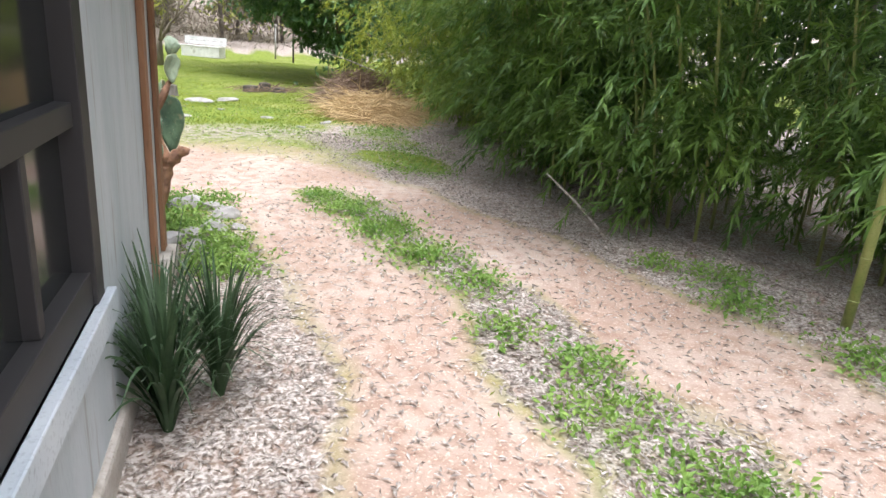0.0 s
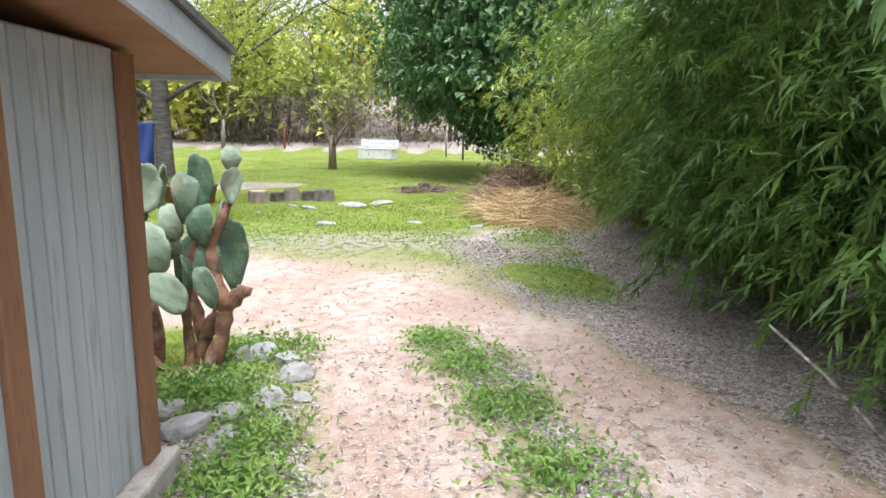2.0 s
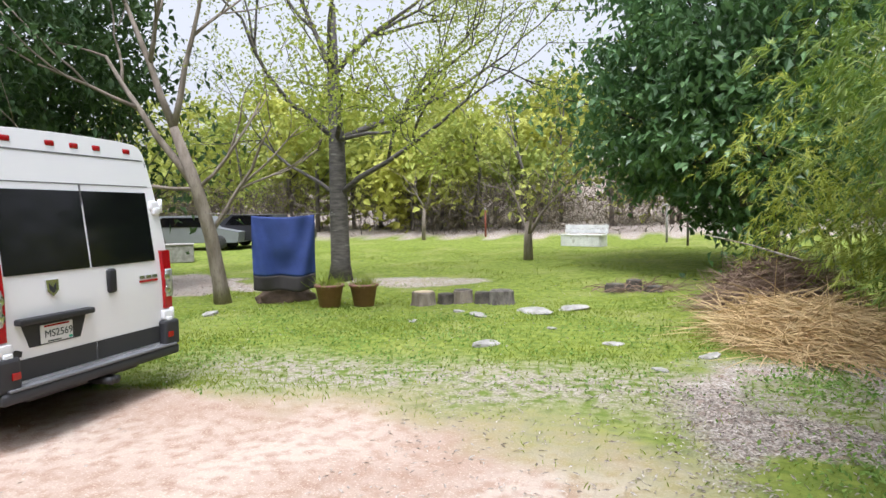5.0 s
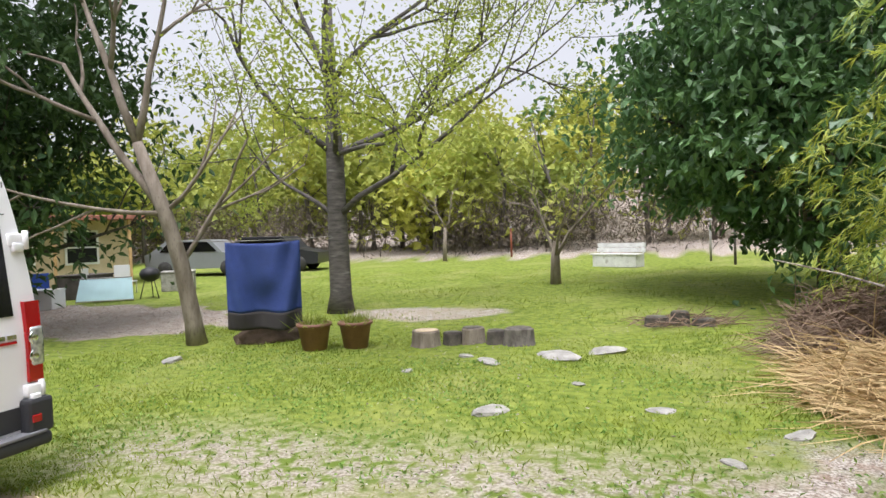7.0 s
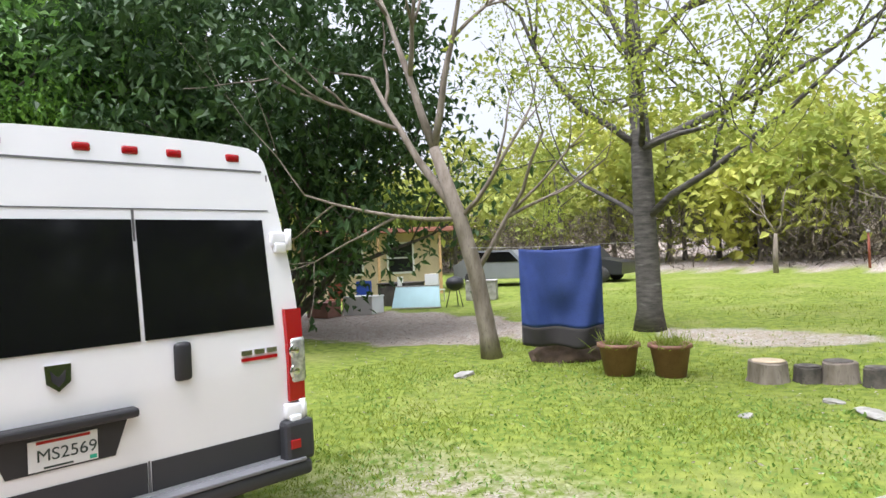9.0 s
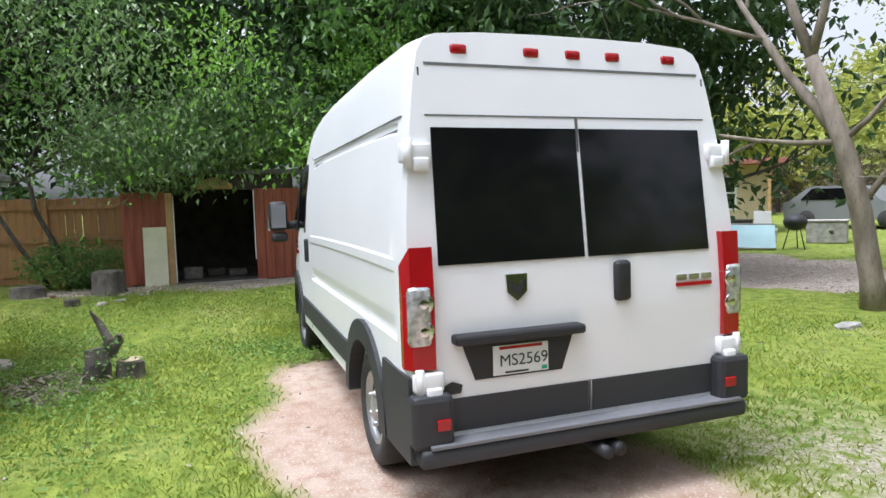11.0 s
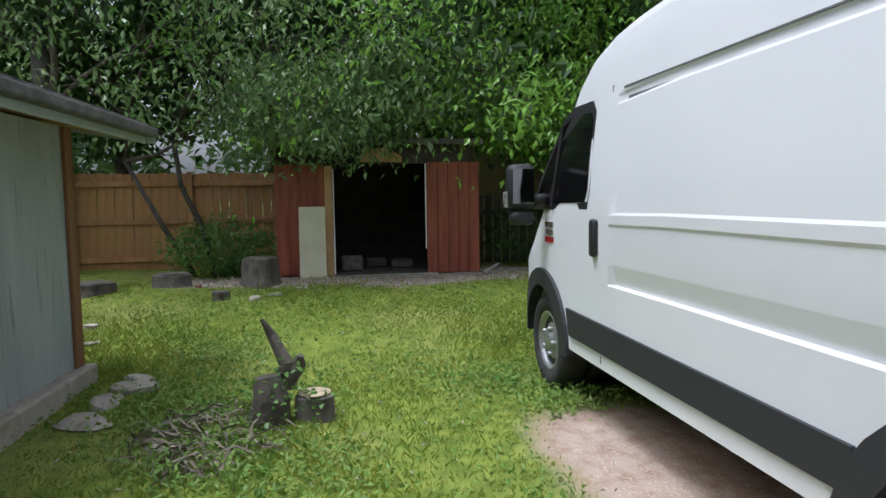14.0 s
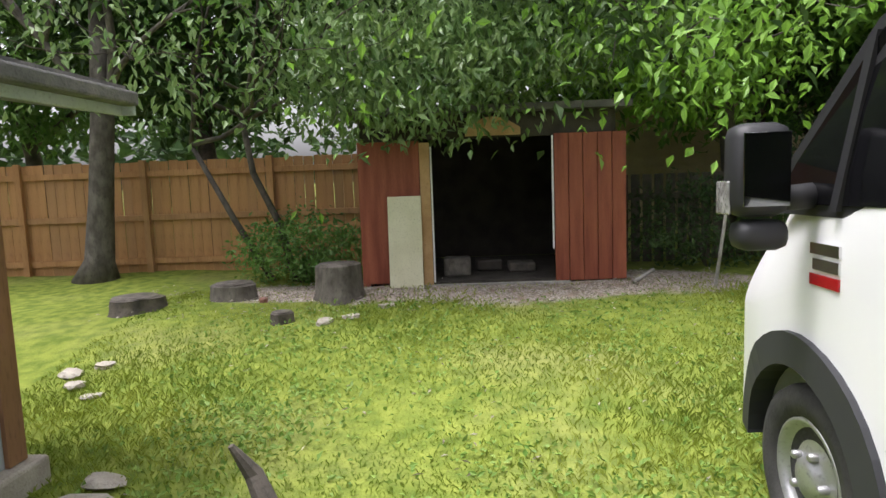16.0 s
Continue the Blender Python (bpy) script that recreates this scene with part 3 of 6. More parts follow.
            bm_object("wheel_arch", bm, M_grey_plastic, parent=van)
            lathe("wheel_well", [(0.43, -0.12), (0.43, 0.12), (0.42, 0.125)], M_black_plastic, Matrix.Translation((c, sgn * 0.62, 0.45)) @ Matrix.Rotation(radians(90), 4, "X"), 24, van)
        # door handle, mirror, badge
        bm = bmesh.new()
        add_box(bm, (-3.475, sgn * 1.015 - 0.022, 1.09), (-3.40, sgn * 1.015 + 0.022, 1.32), 0.02)
        bm_object("door_handle", bm, M_black_plastic, True, van)
        bm = bmesh.new()
        add_box(bm, (-4.46, sgn * 1.19 - 0.10, 1.37), (-4.30, sgn * 1.19 + 0.10, 1.70), 0.05)
        add_box(bm, (-4.45, sgn * 1.18 - 0.09, 1.25), (-4.31, sgn * 1.18 + 0.09, 1.36), 0.04)
        add_tube(bm, [(-4.40, sgn * 0.93, 1.44), (-4.38, sgn * 1.12, 1.43)], [0.05, 0.045], 10)
        bm_object("mirror", bm, M_black_plastic, True, van)
        box("mirror_glass", (-4.303, sgn * 1.19 - 0.08, 1.41), (-4.294, sgn * 1.19 + 0.08, 1.665), M_mirror, 0.002, van)
        box("mirror_lamp", (-4.46, sgn * 1.292 - 0.008, 1.38), (-4.36, sgn * 1.292 + 0.008, 1.50), M_clear_lens, 0.006, van)
        for i, mt in ((0, M_chrome), (1, M_chrome), (2, M_red_lens)):
            side_plate("badge", rect(-4.36 + 0.02 * (i == 1), -4.18, 1.235 - 0.055 * i, 1.275 - 0.055 * i), mt, 0.008, 0.01, sgn)
        # tail lamp, hinges
        for z0, z1, mt in ((0.83, 1.19, M_red_lens), (1.193, 1.42, M_red_lens)):
            bm = bmesh.new()
            yo = 1.0 if z1 < 1.3 else 0.985
            add_plate(bm, [(-0.085, sgn * 1.012, z0), (-0.03, sgn * 1.015, z0), (0.022, sgn * 0.985, z0), (0.03, sgn * 0.87, z0), (-0.06, sgn * 0.87, z0)], (0, 0, z1 - z0))
            if z1 > 1.3:
                for v in bm.verts:
                    if v.co.z > 1.4:
                        outer = v.co.x < -0.02 and abs(v.co.y) > 0.95
                        v.co.x = -0.075 if outer else min(v.co.x, 0.01)
                        v.co.z -= 0.09 if outer else 0
            bm_object("tail_lamp", bm, mt, parent=van)
        lens = bmesh.new()
        add_box(lens, (-0.035, min(sgn * 0.882, sgn * 1.0), 0.94), (0.036, max(sgn * 0.882, sgn * 1.0), 1.235), 0.024)
        bm_object("clear_lens", lens, M_clear_lens, True, van)
        for z in (0.965, 1.10):
            lathe("lamp_bowl", [(0.052, 0), (0.050, 0.006), (0.030, 0.003), (0.012, 0.010), (0.006, 0.010)], M_chrome, Matrix.Translation((0.030, sgn * 0.925, z + 0.05)) @ Matrix.Rotation(radians(90), 4, "Y"), 16, van)
        for z, d in ((1.87, 0.0), (0.765, 0.05)):
            bm = bmesh.new()
            x0 = rear_shift(z)
            add_box(bm, (x0 - 0.05, sgn * 0.91 - 0.075, z - 0.045), (x0 + 0.03 + d * 0.3, sgn * 0.91 + 0.075, z + 0.05), 0.012)
            add_box(bm, (x0, sgn * 0.89 - 0.04, z - 0.085), (x0 + 0.05 + d * 0.3, sgn * 0.89 + 0.04, z - 0.02), 0.01)
            add_tube(bm, [(x0 + 0.03, sgn * 0.955, z - 0.07), (x0 + 0.03, sgn * 0.955, z + 0.07)], [0.022, 0.022], 10)
            bm_object("door_hinge", bm, M_white, True, van)
        a, b = (0.012, 0.80) if sgn > 0 else (-0.83, -0.012)
        rear_plate("rear_window", [(a, 1.325), (b, 1.325), (b * 0.99 if sgn > 0 else b, 2.0), (a if sgn > 0 else a * 0.99, 2.0)], M_tint, 0.010, 0.03)
        rear_plate("lower_band", rect(min(sgn * 0.012, sgn * 0.86), max(sgn * 0.012, sgn * 0.86), 0.50, 0.665), M_grey_plastic, 0.008, 0.03)
        rear_plate("side_seam", rect(sgn * 0.862 - 0.005, sgn * 0.862 + 0.005, 0.5, 2.3), M_seam, 0.003, 0.01)
        box("reflector", (0.085, sgn * 0.86 - 0.035, 0.545), (0.10, sgn * 0.86 + 0.035, 0.60), M_red_lens, 0.004, van)
        box("bumper_corner", (-0.20, min(sgn * 0.80, sgn * 1.01), 0.45), (0.085, max(sgn * 0.80, sgn * 1.01), 0.715), M_grey_plastic, 0.03, van)
        # wheels, 2 a side
        for c in WHEELS:
            wm = Matrix.Translation((c, sgn * 0.86, 0.355)) @ Matrix.Rotation(radians(90 * -sgn), 4, "X")
            wheel = new("wheel")
            wheel.parent = van
            wheel.matrix_local = wm
            lathe("tyre", [(0.22, -0.10), (0.30, -0.115), (0.345, -0.10), (0.357, -0.07), (0.357, 0.07), (0.345, 0.10), (0.30, 0.115), (0.235, 0.10), (0.22, 0.06)], M_rubber, None, 40, wheel)
            bm = bmesh.new()
            add_lathe(bm, [(0.225, -0.05), (0.228, 0.095), (0.215, 0.10), (0.205, 0.075), (0.17, 0.045), (0.11, 0.075), (0.085, 0.078), (0.075, 0.10), (0.03, 0.108)], 40)
            for i in range(5):
                t = i * math.tau / 5
                add_lathe(bm, [(0.018, 0.0), (0.018, 0.105), (0.010, 0.112)], 8, Matrix.Translation((0.10 * math.cos(t), 0.10 * math.sin(t), 0)))
            bm_object("rim", bm, M_steel, True, wheel)
            for i in range(12):
                if not HOLE:
                    bm = bmesh.new()
                    add_lathe(bm, [(0.020, 0.0), (0.020, 0.001)], 10)
                    HOLE.append(bm_object("rim_hole", bm, M_black_plastic, parent=wheel))
                hole = HOLE[0] if i == 0 and len(HOLE) == 1 else new("rim_hole", HOLE[0].data)
                HOLE.append(hole)
                hole.parent = wheel
                hole.matrix_local = Matrix.Rotation(i * math.tau / 12, 4, "Z") @ Matrix.Translation((0.158, 0, 0.056)) @ Matrix.Rotation(radians(-27), 4, "Y")
    box("underbody", (-5.2, -0.62, 0.28), (-0.1, 0.62, 0.46), M_black_plastic, 0.03, van)
    rear_plate("door_seam", rect(-0.006, 0.006, 0.5, 2.055), M_seam, 0.012, 0.03)
    rear_plate("top_seam", rect(-0.83, 0.83, 2.315, 2.327), M_seam, 0.004, 0.02)
    rear_plate("top_seam", rect(-0.845, 0.845, 2.058, 2.066), M_seam, 0.003, 0.02)
    # bumper with a paler step, tow hitch
    bm = bmesh.new()
    add_box(bm, (-0.15, -0.98, 0.36), (0.10, 0.98, 0.46), 0.03)
    bm_object("bumper", bm, M_grey_plastic, True, van)
    box("bumper_step", (0.0, -0.93, 0.455), (0.105, 0.93, 0.478), plain("step_grey", (0.17, 0.17, 0.185), 0.6), 0.006, van)
    tube("tow_hitch", [(-0.1, 0.02, 0.31), (0.14, 0.02, 0.31)], [0.035, 0.035], M_black_plastic, 8, van)
    tube("tow_hitch", [(-0.1, 0.12, 0.30), (0.10, 0.12, 0.30)], [0.04, 0.04], M_black_plastic, 8, van)
    # number plate in its recess under a dark ledge
    rear_plate("plate_recess", [(-0.66, 0.745), (-0.17, 0.745), (-0.10, 0.94), (-0.73, 0.94)], M_black_plastic, 0.006, 0.02)
    box("plate_ledge", (-0.02, -0.78, 0.935), (0.075, -0.06, 0.985), M_black_plastic, 0.015, van)
    rear_plate("number_plate", rect(-0.565, -0.255, 0.755, 0.905), M_plate, 0.014, 0.006)
    rear_plate("plate_header", rect(-0.53, -0.29, 0.885, 0.90), M_red_lens, 0.016, 0.003)
    rear_plate("plate_footer", rect(-0.50, -0.37, 0.762, 0.772), M_ink, 0.016, 0.003)
    rear_plate("plate_sticker", rect(-0.295, -0.262, 0.762, 0.782), plain("green", (0.03, 0.4, 0.25)), 0.016, 0.003)
    txt = bpy.data.curves.new("plate_text", "FONT")
    txt.body, txt.size, txt.extrude, txt.align_x = "MS2569", 0.085, 0.001, "CENTER"
    t_ob = new("plate_text_curve", txt)
    me = bpy.data.meshes.new_from_object(t_ob)
    bpy.data.objects.remove(t_ob)
    me.materials.append(M_ink)
    lettering = new("plate_text", me)
    lettering.parent = van
    lettering.matrix_local = pose(0.017, -0.395, 0.80, 90, 0, 90)
    # handle, shield and name badge as plain shapes
    bm = bmesh.new()
    add_box(bm, (-0.02, 0.155, 1.075), (0.03, 0.255, 1.295), 0.024)
    bm_object("rear_handle", bm, M_black_plastic, True, van)
    rear_plate("emblem", [(-0.48, 1.26), (-0.36, 1.26), (-0.365, 1.17), (-0.42, 1.125), (-0.475, 1.17)], M_chrome, 0.015, 0.02)
    rear_plate("emblem_inset", [(-0.455, 1.235), (-0.425, 1.20), (-0.415, 1.20), (-0.385, 1.235), (-0.39, 1.18), (-0.42, 1.15), (-0.45, 1.18)], M_black_plastic, 0.018, 0.01)
    for i in range(3):
        rear_plate("name_badge", rect(0.565 + 0.085 * i, 0.635 + 0.085 * i, 1.16, 1.19), M_chrome, 0.010, 0.012)
    rear_plate("name_badge", rect(0.565, 0.805, 1.125, 1.145), M_red_lens, 0.010, 0.012)
    rear_plate("small_badge", [(-0.82, 0.69), (-0.74, 0.69), (-0.73, 0.73), (-0.78, 0.75), (-0.83, 0.73)], M_black_plastic, 0.010, 0.012)
    for y in (-0.64, -0.23, 0.02, 0.27, 0.64):
        bm = bmesh.new()
        add_box(bm, (-0.235, y - 0.045, 2.375), (-0.15, y + 0.045, 2.425), 0.012)
        bm_object("roof_lamp", bm, M_red_lens, True, van)
    # windscreen, bonnet front, headlamps
    bm = bmesh.new()
    add_plate(bm, [(-4.66, -0.86, 1.56), (-4.66, 0.86, 1.56), (-4.02, 0.76, 2.25), (-4.02, -0.76, 2.25)], (0.06, 0, -0.05))
    bmesh.ops.translate(bm, verts=bm.verts, vec=(-0.012, 0, 0.012))
    bm_object("windscreen", bm, M_tint, parent=van)
    box("front_bumper", (-5.47, -0.72, 0.32), (-5.2, 0.72, 0.72), M_grey_plastic, 0.06, van)
    van.location = (0, 0, 0.0)
    return van


build_van()


# ---- trees ----
def grow(rng, bm, start, way, length, radius, depth, tips, bend=0.25, kids=3, lift=0.1, seg=7, angle=0.7):
    """A limb as a bent tapered tube, with smaller limbs from it; the ends go into tips."""
    n = 5
    p, d = Vector(start), Vector(way).normalized()
    pts, rad = [p.copy()], [radius]
    for i in range(n):
        d = (d + Vector(rng.normal(size=3)) * bend * 0.45 + Vector((0, 0, lift * 0.4))).normalized()
        p = p + d * length / n
        pts.append(p.copy())
        rad.append(radius * (1 - 0.62 * (i + 1) / n))
        if depth <= 1:
            tips.append(tuple(p))
    add_tube(bm, pts, rad, seg)
    if depth > 0:
        for k in range(kids):
            i = n if k == 0 else int(rng.integers(2, n + 1))
            q = (Vector(pts[i]) - Vector(pts[i - 1])).normalized()
            side = q.cross(Vector(rng.normal(size=3))).normalized()
            a = angle * rng.uniform(0.5, 1.2)
            grow(rng, bm, pts[i], q * math.cos(a) + side * math.sin(a), length * rng.uniform(0.55, 0.8), rad[i] * 0.8, depth - 1, tips, bend, kids, lift, max(4, seg - 1), angle)


def tree(label, base, limbs, bark, leaf, count, size, seed, depth=2, kids=3, spread=0.25, width=0.5, extra=(), trunk=None, bend=0.3, lift=0.1, down=0.3, angle=0.7):
    """limbs: (start height fraction along the trunk points, way, length, radius); trunk: points and radii."""
    rng = np.random.default_rng(seed)
    z0 = float(gz(base[0], base[1])) - 0.08
    root = tagged(new("tree"), label, "tree")
    root.location = (base[0], base[1], z0)
    bm, tips = bmesh.new(), []
    pts, rad = trunk
    add_tube(bm, pts, rad, 12)
    for i, way, length, r in limbs:
        grow(rng, bm, pts[i], way, length, r, depth, tips, bend, kids, lift, 7, angle)
    bm_object("trunk", bm, bark, True, root)
    if count:
        t = np.array(tips) if tips else np.zeros((1, 3))
        c = t[rng.integers(0, len(t), count)] + rng.normal(size=(count, 3)) * spread
        for centre, radii, k in extra:
            c = np.concatenate([c, clumps(rng, k // 40, [(centre, radii, 1.0)], 40, (0.28, 0.28, 0.16))])
        leaves("crown", c, size, size * width, leaf, rng, down, root)
    return root


T = Vector
# forked bare tree beside the tarp
tree("leaning forked tree with bare pale branches", (-3.35, 6.7), [(3, (-0.75, -0.4, 0.9), 3.2, 0.09), (4, (-0.35, -0.2, 1.0), 3.2, 0.08), (4, (0.25, 0.2, 1.0), 3.0, 0.07), (3, (0.7, 0.3, 0.75), 2.2, 0.045), (3, (-1.0, -0.7, 0.12), 2.6, 0.045), (2, (0.6, 0.5, 1.0), 2.6, 0.05)],
     M_bark_pale, M_leaf_mid, 500, 0.05, 11, depth=2, kids=3, trunk=([(0, 0, 0), (-0.03, -0.05, 0.5), (-0.1, -0.2, 1.5), (-0.22, -0.4, 2.4), (-0.55, -0.6, 3.6)], [0.19, 0.15, 0.135, 0.125, 0.09]), bend=0.25, lift=0.15)
# tall spring tree behind the pots
tree("tall tree with ringed grey trunk and fresh yellow-green leaves", (-2.4, 10.3), [(2, (0.9, -0.4, 0.45), 4.2, 0.08), (2, (-0.8, 0.3, 0.6), 3.4, 0.06), (3, (1.0, 0.3, 0.5), 4.5, 0.09), (3, (-0.7, -0.6, 0.7), 3.6, 0.08), (3, (0.4, -0.9, 0.5), 3.4, 0.07), (4, (0.5, 0.6, 0.9), 3.6, 0.08), (4, (-0.6, 0.2, 1.0), 3.4, 0.08), (4, (0.2, -0.6, 1.0), 3.2, 0.07), (3, (0.9, -0.8, 0.15), 3.8, 0.06)],
     M_bark_ringed, M_leaf_yellow, 17000, 0.095, 12, depth=2, kids=4, spread=0.22, width=0.6, trunk=([(0, 0, 0), (0.02, 0, 0.5), (0, 0, 2.2), (0.0, 0, 3.6), (-0.05, 0, 5.2), (-0.05, 0.1, 7)], [0.34, 0.25, 0.22, 0.20, 0.15, 0.06]), bend=0.28)
# small bare fruit tree on the lawn
tree("small bare tree with pale twigs on the lawn", (1.65, 15.6), [(1, (0.45, 0, 1), 2.0, 0.06), (1, (-0.35, 0.2, 1), 2.0, 0.055), (1, (0.1, -0.4, 1), 1.8, 0.05), (2, (-0.9, 0, 0.7), 1.5, 0.035)],
     M_bark_pale, M_leaf_mid, 150, 0.06, 13, depth=2, kids=3, trunk=([(0, 0, 0), (0, 0, 0.8), (0.05, 0, 1.3)], [0.16, 0.13, 0.10]))
tree("young bare tree at the edge of the lawn", (-4.6, 24.5), [(2, (0.5, 0, 1), 1.8, 0.04), (2, (-0.6, 0, 0.9), 1.8, 0.04)],
     M_bark_pale, M_leaf_mid, 60, 0.06, 14, trunk=([(0, 0, 0), (0, 0, 0.8), (0.05, 0, 1.6)], [0.10, 0.09, 0.06]))
# broad dark evergreen beyond the brush pile
tree("broad dense evergreen tree with dark green leaves", (8.3, 14.5), [(2, (-1, -0.3, 0.5), 3.6, 0.12), (2, (-0.3, -1, 0.6), 3.2, 0.12), (3, (0.5, -0.8, 0.8), 3.2, 0.12), (3, (-0.8, 0.5, 1), 3.4, 0.12), (3, (-0.2, -0.3, 1.2), 3.2, 0.12), (2, (-0.8, -0.9, 0.15), 3.4, 0.08)],
     M_bark_dark, M_leaf_evergreen, 7000, 0.27, 15, spread=0.6, width=0.55, trunk=([(0, 0, 0), (0, 0, 1.2), (0, 0, 2.2), (0, 0, 4), (0, 0, 6)], [0.35, 0.3, 0.26, 0.2, 0.1]),
     extra=[((-0.7, -0.8, 4.7), (4.2, 4.0, 3.9), 21000)], down=0.5)
# many-stemmed evergreen behind the van
for bx, by, sd, h in ((-9.6, 6.3, 21, 1.0), (-13.5, 4.0, 22, 1.15)):
    tree("large evergreen tree with several dark leaning trunks", (bx, by), [(0, (0.5, 0.2, 1), 3.4, 0.15), (0, (-0.5, 0.3, 1), 3.4, 0.15), (0, (0.1, -0.5, 1), 3.2, 0.13), (0, (0.25, 0.5, 1), 3.4, 0.13), (0, (-0.2, 0, 1), 3.6, 0.16), (0, (0.7, -0.1, 0.8), 3.2, 0.11)],
         M_bark_dark, M_leaf_dark, 6000, 0.24, sd, spread=0.5, width=0.5, trunk=([(0, 0, 0), (0, 0, 0.3), (0, 0, 0.5)], [0.6, 0.5, 0.4]),
         extra=[((0.2, -0.3, 5.6 * h), (4.3, 4.2, 3.0), 17000)], down=0.5)
# trees over the fence and the shed
for bx, by, sd, mt, hh in ((-13.0, -6.5, 31, M_leaf_dark, 5.0), (-13.2, -1.5, 32, M_leaf_dark, 5.2), (-12.5, 2.5, 33, M_leaf_mid, 4.6), (-14.5, -10.5, 34, M_leaf_mid, 5.0), (-17.0, -4.0, 35, M_leaf_mid, 6.5), (-17.5, 2.0, 36, M_leaf_dark, 6.5), (-11.5, -12.5, 37, M_leaf_dark, 6.0), (-7.0, -14.5, 38, M_leaf_dark, 6.5)):
    tree("leafy tree crowding over a wooden fence", (bx, by), [(2, (0.8, 0.3, 0.8), 2.6, 0.08), (2, (-0.3, 0.8, 0.8), 2.6, 0.08), (3, (0.6, -0.7, 0.9), 2.6, 0.08), (3, (0.1, 0.2, 1), 3.0, 0.08)],
         M_bark_dark, mt, 3500, 0.22, sd, spread=0.5, width=0.5, trunk=([(0, 0, 0), (0, 0.05, 1.4), (0.1, 0, 2.2), (0.1, 0, 3.6)], [0.2, 0.16, 0.14, 0.1]),
         extra=[((0.4, 0, hh), (2.9, 3.0, 2.9), 10500)], down=0.5)
tree("straight grey-barked tree against the fence", (-10.8, -7.35), [(3, (0.5, 0.5, 1), 2.8, 0.07), (3, (0.3, -0.6, 1), 2.8, 0.07), (4, (0.4, 0.2, 1), 2.4, 0.07), (3, (0.9, 0.7, 0.35), 2.4, 0.05)],
     M_bark, M_leaf_mid, 2600, 0.12, 41, spread=0.35, trunk=([(0, 0, 0), (0.02, 0.08, 0.35), (0.05, 0.2, 1.2), (0.12, 0.36, 2.3), (0.2, 0.5, 4.0)], [0.34, 0.2, 0.165, 0.15, 0.11]), down=0.4)
# the leafy bough that hangs in front of the shed, from two thin stems
tree("thin-stemmed tree with glossy light-green leaves drooping over a shed", (-10.3, -4.4), [(3, (0.75, 0.75, 0.05), 1.9, 0.03), (3, (0.6, 0.4, 0.6), 1.8, 0.03), (3, (0.7, 1.0, 0.3), 2.4, 0.035), (3, (0.3, 0.6, 0.9), 2.2, 0.03), (3, (0.6, -0.5, 0.3), 1.6, 0.03)],
     M_bark_dark, M_leaf_glossy, 2600, 0.13, 42, spread=0.26, trunk=([(0, 0, 0), (0.05, -0.15, 0.8), (0.1, -0.45, 1.5), (0.25, -0.5, 2.2)], [0.05, 0.045, 0.04, 0.035]),
     extra=[((1.1, 1.5, 2.55), (0.9, 1.5, 0.75), 5200), ((0.9, 3.2, 2.9), (0.8, 1.5, 0.6), 3200)], down=0.7, width=0.42)
tree("thin-stemmed tree with bright green leaves beside a shed", (-10.4, -4.9), [(2, (0.8, 2.0, 0.4), 2.6, 0.035), (2, (0.3, 0.2, 1), 2.2, 0.03)],
     M_bark_dark, M_leaf_bright, 500, 0.12, 43, spread=0.28, trunk=([(0, 0.2, 0), (0.0, -0.3, 0.9), (0.0, -0.8, 1.9)], [0.045, 0.04, 0.03]), down=0.6)
tree("tree with bright lime-green leaves over a shed roof", (-11.0, 1.4), [(2, (1.0, -1.4, 0.1), 2.4, 0.05), (2, (0.9, -0.6, 0.6), 2.4, 0.05), (3, (0.6, 0.8, 0.6), 2.2, 0.05), (3, (0.3, -0.4, 1), 2.4, 0.05)],
     M_bark_dark, M_leaf_bright, 3200, 0.13, 44, spread=0.35, trunk=([(0, 0, 0), (0.05, 0.1, 1.2), (0.1, 0, 2.1), (0.15, 0, 3.2)], [0.14, 0.12, 0.1, 0.08]),
     extra=[((1.0, -1.2, 2.6), (0.9, 1.6, 0.7), 3600), ((0.6, 0.5, 4.2), (1.2, 1.6, 1.0), 3000)], down=0.6, width=0.5)

# trees added to block sky light that would show through the bamboo
for bx, by, sd in ((14.0, -7.0, 51), (14.0, -1.0, 52), (13.5, 5.5, 53)):
    tree("added dense dark tree closing sky gaps behind the bamboo", (bx, by), [(1, (-0.6, 0.4, 1), 3.0, 0.1), (1, (-0.3, -0.6, 1), 3.0, 0.1), (2, (0.3, 0.2, 1), 3.0, 0.1)],
         M_bark_dark, M_leaf_dark, 1500, 0.32, sd, spread=0.7, width=0.55, trunk=([(0, 0, 0), (0, 0, 2.0), (0, 0, 4.0)], [0.28, 0.24, 0.16]), extra=[((-0.3, 0, 5.2), (2.6, 3.4, 4.6), 7000)], down=0.5)


